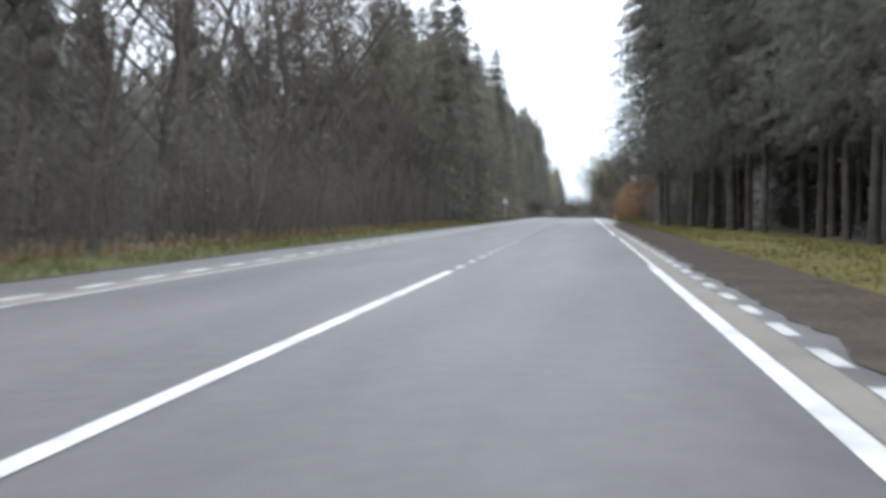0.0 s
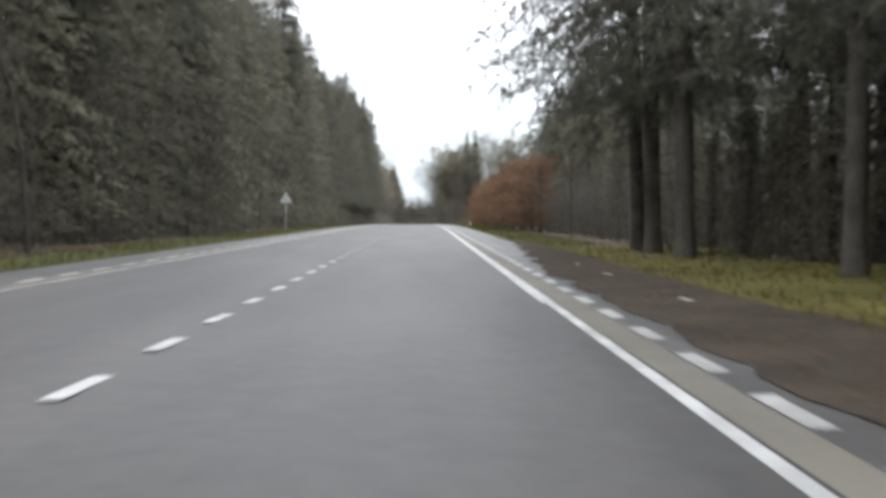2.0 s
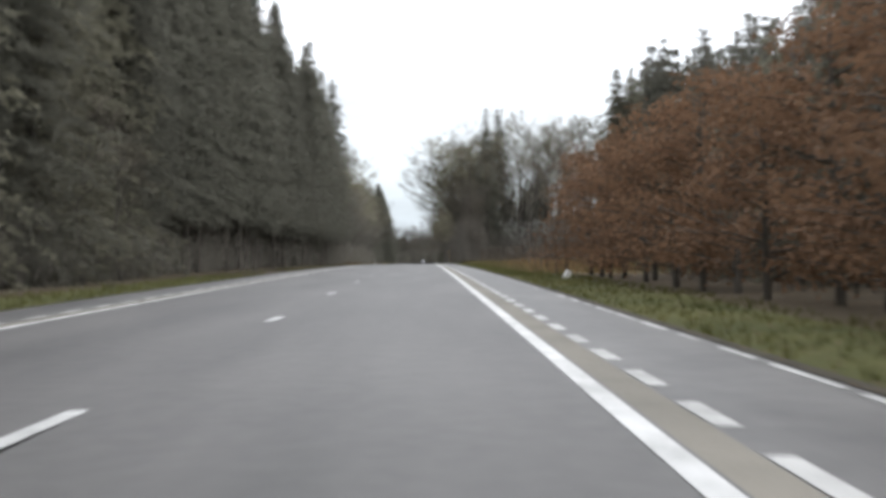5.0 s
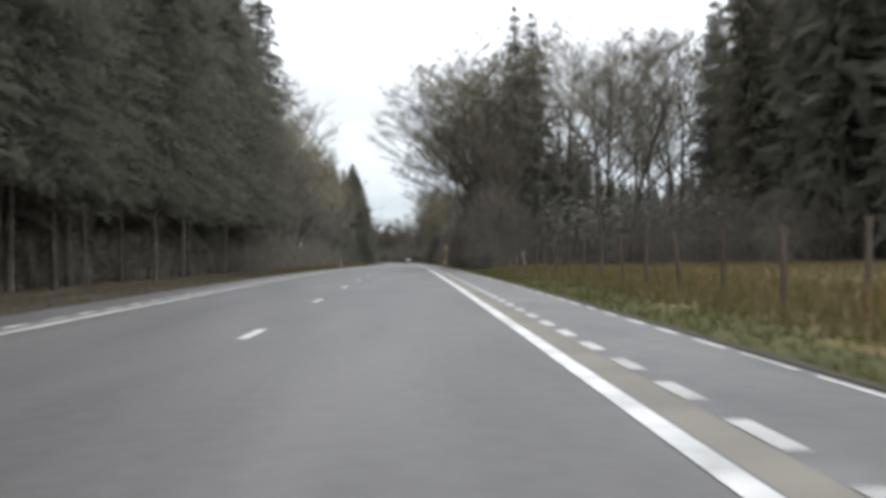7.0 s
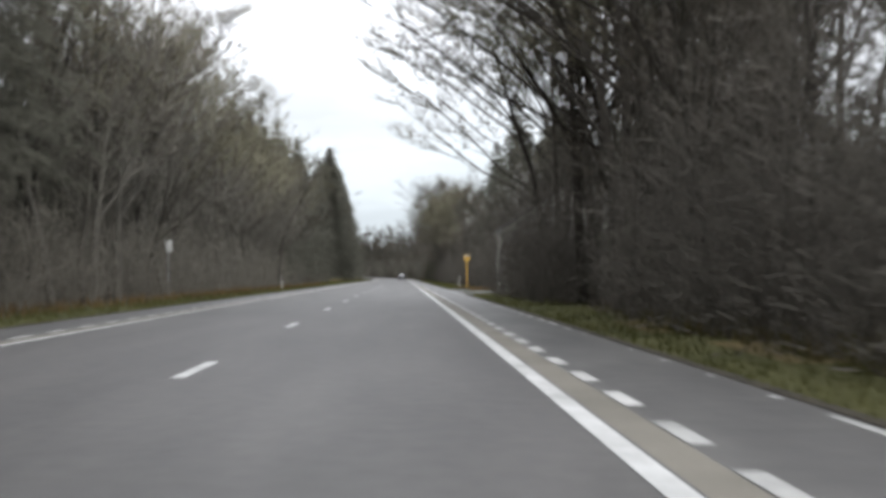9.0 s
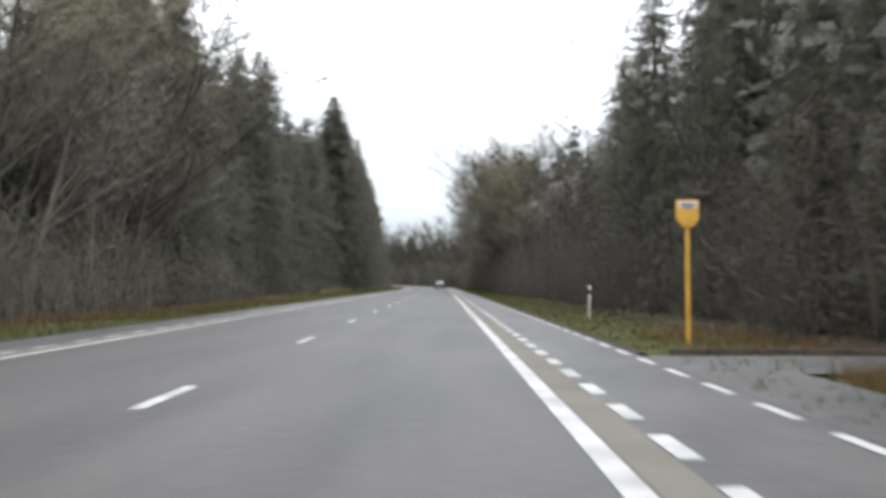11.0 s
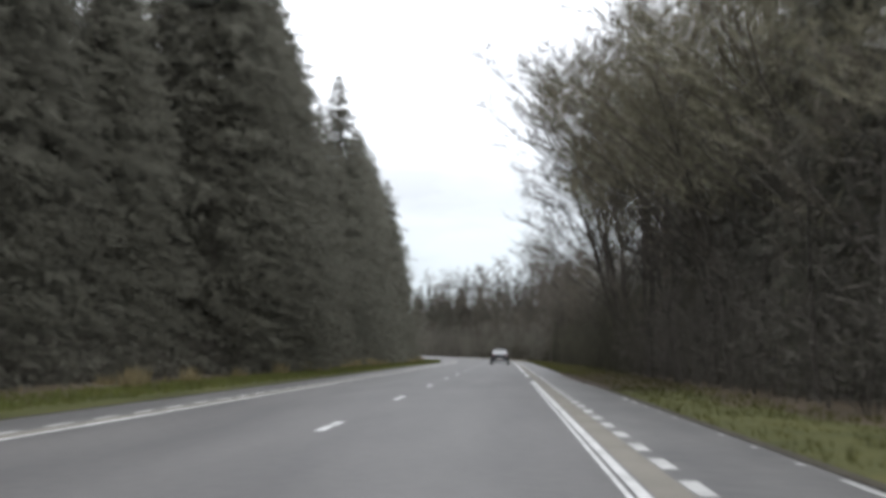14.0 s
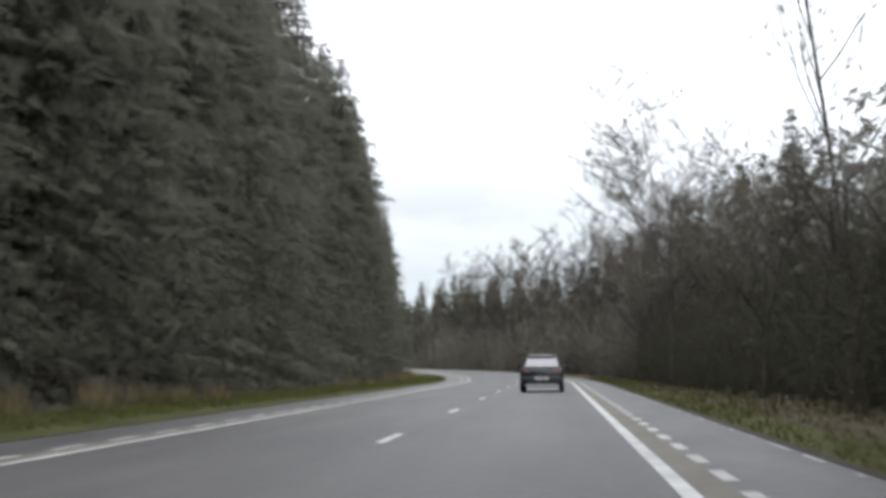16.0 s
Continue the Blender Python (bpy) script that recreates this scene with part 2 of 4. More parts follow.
END = 930.0
road = tagged(strip("road", -80, END, -3.70, 3.585, 0.0, ASPHALT, thick=0.15), "worn grey asphalt two-lane road through a forest", "road", kind="structure")
tagged(strip("gutter_right", -80, END, 3.585, 3.885, -0.004, GUTTER, thick=0.15), "beige concrete strip between carriageway and cycle path", "gutter", kind="structure")
tagged(strip("gutter_left", -80, END, -4.02, -3.70, -0.004, GUTTER, thick=0.15), "beige concrete strip along the carriageway", "gutter", kind="structure")
cyc_r = tagged(strip("cycle_path_right", -80, END, 3.885, 5.34, -0.008, CYCLE, thick=0.15), "grey asphalt cycle path with broken white lines", "cycle path", kind="structure")
cyc_l = tagged(strip("cycle_path_left", -80, END, -5.45, -4.02, -0.008, CYCLE, thick=0.15), "grey asphalt cycle path with broken white lines", "cycle path", kind="structure")

# dark brown strips between the cycle paths and the grass
for name, s0, s1, a, b in (("soil_edge_right", 112, 388, 5.34, 5.48), ("soil_edge_right", 411, END, 5.34, 5.48), ("soil_edge_left", -80, END, -5.58, -5.45)):
    tagged(strip(name, s0, s1, a, b, 0.006, DARK_EDGE, thick=0.1), "dark brown strip between cycle path and grass", "soil", kind="structure")

# painted lines
LINE = 0.007
OLD_PAINT = material("worn_road_paint", (0.11, 0.11, 0.108), (0.30, 0.30, 0.295), 1.6, 0.6, 0.3, 18, per="")
DULL_PAINT = material("dirty_road_paint", (0.20, 0.20, 0.19), (0.46, 0.455, 0.44), 0.9, 0.6, 0.3, 20, per="")
for s0, s1, a, b in ((-80, 24, 3.385, 3.55), (24, 48.5, 3.47, 3.55), (54, 62.5, 3.385, 3.55), (62.5, 84, 3.44, 3.54), (84, 428, 3.385, 3.55),
                     (428, 537, 3.452, 3.55), (428, 537, 3.365, 3.412), (546.5, 552.5, 3.385, 3.55), (553.0, 554.5, 3.46, 3.55), (555.5, 558.4, 3.50, 3.55), (558.4, END, 3.385, 3.55)):
    strip("edge_line", s0, s1, a, b, LINE, PAINT, parent=road)
strip("edge_line", -80, 96, -3.66, -3.53, LINE, OLD_PAINT, parent=road)
strip("edge_line", 96, 134, -3.66, -3.53, LINE, DULL_PAINT, parent=road)
strip("edge_line", 134, END, -3.66, -3.53, LINE, PAINT, parent=road)
strip("centre_line", -80, 21.0, -0.07, 0.07, LINE, PAINT, parent=road)


def dash_mesh(length, width):
    p = Pile()
    p.poly([(-width / 2, -length / 2, 0), (width / 2, -length / 2, 0), (width / 2, length / 2, 0), (-width / 2, length / 2, 0)])
    return p.mesh("lane_dash", PAINT)


def lay(me, s, off, parent, up=LINE):
    ob = new("lane_dash", me)
    ob.parent = parent
    ob.matrix_basis = Matrix.Translation(place(s, off, up)) @ Matrix.Rotation(heading(s), 4, "Z")
    return ob


LONG, SHORT = dash_mesh(2.28, 0.14), dash_mesh(1.35, 0.13)
s = 141.3
while s > 22.0:
    lay(SHORT, s, 0, road)
    s -= 2.4725
s = 151.24
while s < 860:
    lay(LONG, s, 0, road)
    s += 11.5
CDASH = dash_mesh(1.15, 0.15)
CDASH_OUT = dash_mesh(1.25, 0.10)
worn = random.Random(41)
for side, path in ((1, cyc_r), (-1, cyc_l)):
    rest = Pile()
    s = -40.0
    n = 0
    while s < 760:
        rows = [(4.11, 0.15, 1.15)]
        if side > 0:
            rows = [(3.975, 0.15, 1.15), (5.20, 0.10, 1.25)]
            if s < 350:
                # worn thin by the verge along the first stretches
                rows[1] = (5.23, worn.uniform(0.06, 0.10), worn.uniform(0.9, 1.9) if worn.random() < (0.92 if s < 296 else 0.35) else 0.2)
            elif s > 468:
                rows[1] = (5.24, worn.uniform(0.05, 0.08), worn.uniform(0.5, 1.5) if worn.random() < (0.7 if s < 526 else 0.12 if s < 556 else 0.5) else 0.2)
        for off, w, ln in rows:
            if side > 0 and 392 < s < 440:
                lay(CDASH if off < 5 else CDASH_OUT, s, side * off, path, LINE - 0.008)
            elif not (side > 0 and off > 5 and s < 60):
                rest.poly([place(s - ln / 2, side * off - w / 2, 0), place(s - ln / 2, side * off + w / 2, 0), place(s + ln / 2, side * off + w / 2, 0), place(s + ln / 2, side * off - w / 2, 0)])
        s += 2.15
    r = part("cycle_path_dashes", rest.mesh("cycle_path_dashes", DULL_PAINT), path)
    r.location.z = LINE - 0.008
    tagged(r, kind="stuff")

for s_ in (70.3, 84.9, 91.4, 95.7):
    lay(CDASH_OUT, s_, 5.2, cyc_r, 0.0055)

# ---- the ground: one sheet out to the horizon ----
random.seed(3)


def zone(s, off):
    a = abs(off)
    if off > 0:
        if s < 112:
            return 1 if a < 6.2 else (4 if a < 12 else 2)
        if 232 < s < 352:
            return 5 if a < 6.9 else (3 if a < 40 else 2)
        if 527 < s < 557:
            return 1 if a < 8.4 else 2
        return 0 if a < (6.9 if s > 556 else 7.8) else 2
    if 235 < s < 345:
        return 1 if a < 9.5 else 2
    return 0 if a < 8.3 else 2


xs = sorted({-3000, -1200, -500, -250, -120, -80, 80, 120, 250, 500, 1200, 3000} | {i * 0.6 for i in range(-34, 35)} | {float(i) for i in range(-72, 73, 6)})
ys = sorted({-3000, -800, -300, -160, 1100, 1400, 2000, 3000} | {float(i) for i in range(-100, 960, 4)})
g = Pile()
for y in ys:
    for x in xs:
        s_, o_ = along(x, y) if -100 < y < 960 and x > -200 else (y, x)
        a = abs(o_)
        z = rise_at(s_) if -100 < y < 960 and a < 80 else (2.2 if y > 900 else rise_at(min(max(y, -100), 900)))
        if a < 5.6:
            z -= 0.10
        elif a < 80:
            z += -0.05 + 0.10 * noise.noise(Vector((x * 0.35, y * 0.2, 0))) + (0.22 * min(1, (a - 6.5) / 2.5) if a > 6.5 and o_ < 0 and s_ > 480 else 0)
        g.v.append((x, y, z))
kinds = []
for j in range(len(ys) - 1):
    for i in range(len(xs) - 1):
        k = j * len(xs) + i
        g.f.append((k, k + 1, k + 1 + len(xs), k + len(xs)))
        cx, cy = (xs[i] + xs[i + 1]) / 2, (ys[j] + ys[j + 1]) / 2
        s_, o_ = along(cx, cy) if -100 < cy < 960 and cx > -200 else (cy, cx)
        kinds.append(zone(s_, o_ + 0.5 * noise.noise(Vector((cx, cy * 0.2, 7)))))
me = g.mesh("ground", GRASS_GROUND, LITTER, FLOOR, MEADOW, YELLOW_TURF, OLIVE_TURF)
me.polygons.foreach_set("material_index", kinds)
ground = tagged(new("ground", me), "grass verges, leaf litter and forest floor beside the road", "ground", kind="structure")
tagged(strip("house_forecourt", 388, 403.2, 5.34, 8.2, -0.006, CYCLE), "grey gravelled asphalt in front of the house", "forecourt", kind="structure")
side = tagged(strip("side_track", 407.0, 410.6, 5.34, 26, -0.004, CYCLE), "grey asphalt side track joining the road", "road", kind="structure")

apron = strip("fork_apron", 403.2, 407.0, 5.34, 6.6, -0.005, CYCLE)
tagged(apron, "grey asphalt apron where the track meets the cycle path", "road", kind="structure")
curb = Pile()
for i in range(12):
    x0 = 5.75 + 0.62 * i
    curb.box(x0, x0 + 0.6, 410.64 - 0.06 * i, 410.76 - 0.06 * i, -0.1, 0.085 + 0.015 * noise.noise(Vector((i * 1.7, 0, 2))))
tagged(new("kerb", curb.mesh("kerb", WOOD)), "low dark kerb edging the verge behind the side track", "kerb", kind="structure")


# ---- trees ----
def frond(p, rng, base, az, length, slope, sprays, width):
    """A drooping conifer branch hung with small ragged sprays of needles."""
    base = Vector(base)
    d = Vector((math.cos(az), math.sin(az), 0))
    q = Vector((-d.y, d.x, 0))
    for i in range(sprays):
        t = min(1.0, 0.12 + 0.9 * (i + rng.random()) / sprays)
        a = base + d * length * t + Vector((0, 0, length * (slope * t - 0.30 * t * t)))
        a += q * rng.gauss(0, 0.10) * length * (1.2 - t) + Vector((0, 0, rng.gauss(0, 0.08)))
        e = (d * rng.gauss(0.45, 0.5) + q * rng.gauss(0, 0.75) + Vector((0, 0, rng.gauss(-0.55, 0.45)))).normalized()
        k = width * rng.uniform(0.85, 1.6)
        w = e.cross(Vector((rng.gauss(0, 1), rng.gauss(0, 1), rng.gauss(0, 1)))).normalized() * k * 0.23
        p.poly((a - w, a + w, a + e * k))


def spruce(seed, h, radius, crown_from, whorls, per, segs, needles, bark, irregular=0.2, thick=0.6, stout=0.017, fine=0.0, pinch=9.0):
    """Trunk and crown meshes of a conifer h metres tall."""
    rng = random.Random(seed)
    t = Pile()
    lean = Vector((rng.uniform(-0.2, 0.2), rng.uniform(-0.2, 0.2), 0))
    tops = [Vector((0, 0, -0.2)), Vector((0, 0, h * 0.02)), Vector((0, 0, h * 0.45)) + lean * 0.5, Vector((0, 0, h * 0.96)) + lean]
    t.tube(tops, [h * stout, h * stout * 0.74, h * stout * 0.47, 0.02], 7)
    if crown_from > 3:
        for _ in range(int(crown_from * 2.2)):
            z = rng.uniform(1.5, crown_from)
            az = rng.uniform(0, 6.28)
            L = rng.uniform(0.5, 1.9)
            a = Vector((0, 0, z))
            t.tube([a, a + Vector((math.cos(az) * L, math.sin(az) * L, -0.2 * L))], [0.025, 0.006], 3)
    c = Pile()
    for i in range(whorls):
        u = (i + rng.random()) / whorls
        z = crown_from + (h * 0.985 - crown_from) * u
        r = radius * ((1 - u) ** 0.76) * (0.35 + 0.65 * min(1.0, (u + 0.04) * pinch)) + 0.12
        a0 = rng.uniform(0, 6.28)
        for j in range(per):
            L = r * rng.uniform(1 - 2.2 * irregular, 1 + irregular)
            az = a0 + 6.283 * j / per + rng.uniform(-0.45, 0.45)
            zz = z + rng.uniform(-0.6, 0.6) * (h - crown_from) / whorls * 1.6 * (1 - u)
            near = zz < fine
            n = (segs if r > 0.8 else max(3, segs // 2)) * (2 if near else 1)
            frond(c, rng, (lean.x * zz / h, lean.y * zz / h, zz), az, max(L, 0.15), 0.28 * (u - 0.25) + rng.uniform(-0.1, 0.12), n, thick * (0.62 if near else 1.0) * (0.36 + 0.64 * min(1.0, r / 1.9)))
    return t.mesh("trunk", bark, smooth=True), c.mesh("crown", needles)


def bare(seed, h, spread, stems, depth, twigs, bark=None, twig=None, trunk=0.77, reach=1.0, low=0.32, stout=0.013):
    """A leafless broadleaf tree: trunk and limbs in one mesh, fine twigs in the other."""
    rng = random.Random(seed)
    t, c = Pile(), Pile()

    def grow(a, d, length, r, level):
        pts, p, dirn = [a], a, d.copy()
        n = 4 if level < 2 else 3
        for i in range(n):
            dirn = (dirn + Vector((rng.gauss(0, 0.13), rng.gauss(0, 0.13), 0.07 + rng.gauss(0, 0.06)))).normalized()
            p = p + dirn * length / n
            pts.append(p)
        r1 = r * (0.45 if level else 0.35)
        radii = [r + (r1 - r) * i / n for i in range(n + 1)]
        if level < 3:
            t.tube(pts, radii, 6 if level == 0 else (4 if level == 1 else 3))
        else:
            w = dirn.orthogonal().normalized() * r
            c.poly((pts[0] - w, pts[0] + w, pts[2] + w * 0.6, pts[3], pts[2] - w * 0.6))
        if level >= depth:
            for _ in range(twigs):
                k = rng.randrange(1, len(pts))
                q = pts[k]
                e = (dirn + Vector((rng.gauss(0, 0.6), rng.gauss(0, 0.6), rng.gauss(0.15, 0.4)))).normalized()
                L = rng.uniform(0.35, 1.1)
                w = e.orthogonal().normalized() * 0.011
                c.poly((q - w, q + w, q + e * L))
            return
        kids = {0: rng.randint(8, 11), 1: rng.randint(5, 7), 2: rng.randint(4, 5)}.get(level, 3)
        for i in range(kids):
            u = (low if level == 0 else 0.2) + ((1 - low) if level == 0 else 0.8) * (i + rng.random()) / kids
            x = min(u * n, n - 0.01)
            q = pts[int(x)].lerp(pts[int(x) + 1], x - int(x))
            az = rng.uniform(0, 6.283)
            side_ = Vector((math.cos(az), math.sin(az), 0))
            e = (dirn * (0.75 if level == 0 else 0.65) + side_ * spread * rng.uniform(0.55, 1.05)).normalized()
            grow(q, e, length * rng.uniform(0.42, 0.62) * (1.15 - 0.45 * u) * (reach if level == 0 else 1.0), max(0.012, r * (1 - 0.6 * u) * rng.uniform(0.38, 0.55)), level + 1)

    for i in range(stems):
        az = rng.uniform(0, 6.28)
        o = Vector((math.cos(az), math.sin(az), 0)) * (0.25 * (stems > 1))
        d = (Vector((0, 0, 1)) + o * rng.uniform(0.3, 0.8)).normalized()
        grow(o + Vector((0, 0, -0.15)), d, h * trunk * rng.uniform(0.94, 1.06), h * stout if stems == 1 else h * 0.009, 0)
    return t.mesh("trunk", bark or BARK, smooth=True), c.mesh("crown", twig or TWIG)


def beech(seed, h, radius, leaves):
    """A young beech that keeps its rusty leaves."""
    rng = random.Random(seed)
    t, c = Pile(), Pile()
    t.tube([Vector((0, 0, -0.1)), Vector((0.05, 0, h * 0.5)), Vector((0, 0.08, h * 0.95))], [0.09, 0.055, 0.01], 5)
    limbs = []
    for i in range(34):
        z = h * (0.06 + 0.86 * (i + rng.random()) / 34)
        az = rng.uniform(0, 6.28)
        L = radius * (1 - (z / h) ** 2.2 * 0.75) * rng.uniform(0.7, 1.12)
        a = Vector((0, 0, z))
        b = a + Vector((math.cos(az) * L, math.sin(az) * L, L * rng.uniform(0.1, 0.45)))
        t.tube([a, a.lerp(b, 0.5) + Vector((0, 0, 0.08)), b], [0.03, 0.018, 0.005], 3)
        limbs.append((a, b))
    for _ in range(leaves):
        a, b = rng.choice(limbs)
        q = a.lerp(b, rng.uniform(0.25, 1.05)) + Vector((rng.gauss(0, 0.2), rng.gauss(0, 0.2), rng.gauss(-0.05, 0.14)))
        e = Vector((rng.gauss(0, 1), rng.gauss(0, 1), rng.gauss(-0.3, 0.5))).normalized()
        w = e.orthogonal().normalized() * rng.uniform(0.03, 0.05)
        L = rng.uniform(0.10, 0.17)
        c.poly((q, q + e * L * 0.5 + w, q + e * L, q + e * L * 0.5 - w))
    return t.mesh("trunk", BARK, smooth=True), c.mesh("crown", BEECH)


def tree(name, meshes, label, group):
    ob = thing(name, label, "tree", group)
    for me in meshes:
        part(me.name.split(".")[0], me, ob)
    return ob


SPRUCE_LABEL = "dark green spruce with drooping branches at the forest edge"
edge_spruce = [tree("spruce_tree", spruce(10 + i, 20, 3.4, 0.3, 64, 6, 13, NEEDLE, BARK, 0.22, 0.53, fine=7.5), SPRUCE_LABEL, "forest edge spruces") for i in range(4)]
broad_fir = [tree("fir_tree", spruce(25 + i, 23.5, 5.2, 0.5, 84, 7, 12, NEEDLE, BARK, 0.2, 0.66, fine=12.0, pinch=3.2), "tall broad dark fir standing above its neighbours", "broad firs") for i in range(2)]
small_spruce = [tree("spruce_tree", spruce(20 + i, 20, 3.4, 0.3, 52, 6, 8, NEEDLE, BARK, 0.22, 0.85), "smaller dark green spruce among the brushwood", "young spruces") for i in range(3)]
tall_spruce = [tree("spruce_tree", spruce(30 + i, 22, 3.1, 3.6, 66, 6, 15, NEEDLE, PALE_BARK, 0.25, 0.5, 0.0065, 9.5), "tall dark spruce with a bare lower trunk", "plantation spruces") for i in range(3)]
pine = [tree("conifer_tree", spruce(50 + i, 26, 3.7, 5.2, 62, 7, 11, NEEDLE, BARK, 0.4, 0.68, 0.011, 8.0), "very tall dark conifer with a long bare trunk", "tall conifers") for i in range(3)]
inner_meshes = [spruce(70 + i, 20, 3.1, 1.0, 30, 6, 5, NEEDLE, BARK, 0.2, 1.25) for i in range(3)]
olive = [tree("conifer_tree", spruce(90 + i, 14, 2.8, 0.2, 42, 6, 9, NEEDLE_B, BARK, 0.3, 0.6, fine=7.5), "olive green young conifer at the forest edge", "young conifers") for i in range(2)]
near_pine = [tree("conifer_tree", spruce(60 + i, 36, 5.0, 4.6, 74, 10, 16, NEEDLE, BARK, 0.14, 0.52, 0.009, 14.0), "very tall dark conifer with low drooping branches", "tall conifers") for i in range(2)]
# spruces in the lighter olive, used where haze pales the wood
olive_spruce = [tree("spruce_tree", spruce(65 + i, 20, 3.4, 0.3, 60, 6, 10, NEEDLE_B, BARK, 0.22, 0.62, fine=9.0), "olive green spruce with drooping branches at the forest edge, lightened for haze", "forest edge spruces") for i in range(2)]
GREY_TWIG = material("grey_twigs", (0.108, 0.100, 0.086), (0.202, 0.187, 0.161), 0.6, 0.95, 0, 12, spec=0.1)
GREY_BARK = material("grey_lichened_bark", (0.084, 0.078, 0.068), (0.167, 0.158, 0.134), 1.2, 0.95, 0.8, 14, spec=0.1)
grey_bare = [tree("bare_tree", bare(160 + i, 12.5, 0.8, 1, 2, 26, GREY_BARK, GREY_TWIG), "slender leafless tree with pale grey trunk and twigs", "young bare trees") for i in range(3)]
bare_tree = [tree("bare_tree", bare(110 + i, 19, 1.05, 1, 3, 20), "leafless broadleaf tree with grey-brown branches", "bare trees") for i in range(3)]
multi_bare = [tree("bare_tree", bare(130 + i, 19, 0.95, 2, 3, 18), "leafless many-stemmed tree with fine upright twigs", "bare trees") for i in range(2)]
PALE_TWIG = material("pale_olive_twigs", (0.105, 0.100, 0.070), (0.20, 0.185, 0.130), 0.6, 0.95, 0, 12, spec=0.1)
pale_bare = [tree("bare_tree", bare(140 + i, 19, 1.0, 2, 3, 17, None, PALE_TWIG), "leafless tree with a full crown of pale olive twigs", "bare trees") for i in range(2)]
young_bare = [tree("bare_tree", bare(150 + i, 11, 0.85, 1, 2, 14), "thin young leafless tree in the undergrowth", "young bare trees") for i in range(3)]
beeches = [tree("beech_tree", beech(170 + i, 4.8, 2.2, 2600), "young beech hedge tree with rusty orange leaves", "orange beech hedge") for i in range(2)]
oak = [tree("oak_tree", bare(180 + i, 17, 1.3, 1, 3, 17, None, None, 0.60, 1.6, 0.36, 0.0105), "leafless oak with a broad domed crown of crooked branches", "bare trees") for i in range(2)]
birch = [tree("birch_tree", bare(190, 20, 0.6, 1, 2, 16, None, None, 0.9, 0.62, 0.36, 0.0055), "slender leafless birch rising above the hedge", "bare trees")]
slim_bare = [tree("bare_tree", bare(136 + i, 19, 0.55, 2, 3, 16), "narrow leafless tree with steep dark stems", "bare trees") for i in range(2)]
end_spruce = [tree("spruce_tree", spruce(60 + i, 20.5, 3.2, 0.3, 66, 6, 13, NEEDLE, BARK, 0.22, 0.53, fine=7.5), "tall slender dark spruce at the end of the pasture", "forest edge spruces") for i in range(2)]
used, first_size = set(), {}


def plant(kinds, s, off, size=1.0, turn=None, wide=1.0):
    ob = random.choice(kinds)
    turn = random.uniform(0, 360) if turn is None else turn
    q = place(s, off, -0.05)
    m = Matrix.Translation(q) @ pose(0, 0, 0, random.uniform(-1.5, 1.5), random.uniform(-1.5, 1.5), turn) @ Matrix.Diagonal((size * wide, size * wide, size, 1))
    if ob in used:
        # copies take over the first one's scale, except for these kinds
        own = first_size.get(ob, Vector((1, 1, 1)))
        return copy_thing(ob, m @ Matrix.Diagonal((1 / own.x, 1 / own.y, 1 / own.z, 1)))
    used.add(ob)
    if ob in oak + birch + slim_bare + multi_bare + end_spruce:
        first_size[ob] = Vector((size * wide, size * wide, size))
    ob.matrix_basis = m
    return ob


def row(kinds, s0, s1, off, gap, size, jitter=1.0, spread=0.12, wide=1.0, young_to=None):
    """A line of trees from s0 to s1; those before young_to are a third lower."""
    s = s0
    while s < s1:
        plant(kinds, s + random.uniform(-0.3, 0.3) * gap, off + random.uniform(-jitter, jitter), size * (0.66 if young_to and s < young_to else 1.0) * random.uniform(1 - spread, 1 + spread), wide=wide)
        s += gap * random.uniform(0.8, 1.2)


inner_spots = []


def inner_row(s0, s1, off, gap, size, jitter):
    """Spruces inside the wood, kept for one joined mesh."""
    s = s0
    while s < s1:
        q = place(s + random.uniform(-0.3, 0.3) * gap, off + random.uniform(-jitter, jitter), -0.05)
        inner_spots.append(Matrix.Translation(q) @ Matrix.Rotation(random.uniform(0, 6.28), 4, "Z") @ Matrix.Scale(size * random.uniform(0.85, 1.15), 4))
        s += gap * random.uniform(0.8, 1.2)


random.seed(11)
# opposite side of the road
row(young_bare, -20, 105, -10.5, 4.0, 0.9, 1.2)
row(bare_tree, -10, 110, -16, 6.0, 1.05, 2.0)
inner_row(-10, 100, -20, 3.0, 0.66, 3)
row(edge_spruce + olive_spruce * 3, 92, 113, -12.6, 3.5, 0.85, 0.9)
row(edge_spruce + olive_spruce * 3, 114, 240, -12.4, 3.3, 1.1, 0.9, 0.08, wide=1.1)
inner_row(92, 113, -16.5, 3.6, 0.75, 1.5)
inner_row(114, 245, -16.5, 3.6, 1.05, 1.5)
row(young_bare, 100, 235, -10.0, 8.0, 0.75, 0.6)
for s0, s1, k in ((236, 268, 1.02), (268, 300, 1.12), (300, 366, 1.2)):
    row(tall_spruce, s0, s1, -11.7, 3.3, k, 0.8, 0.1, wide=1.1)
    inner_row(s0, s1, -15.6, 3.4, k * 1.03, 1.0)
row(bare_tree, 369, 414, -15.5, 5.5, 0.98, 1.4)
row(small_spruce, 366, 452, -14.6, 4.0, 0.68, 1.0, 0.15)
row(grey_bare, 368, 458, -11.2, 2.8, 0.9, 1.0, 0.25)
row(grey_bare, 384, 450, -13.6, 3.8, 1.15, 1.0, 0.2)
row(pale_bare, 405, 460, -12.6, 5.5, 0.86, 1.5)
inner_row(358, 470, -19.5, 3.8, 0.8, 2.5)
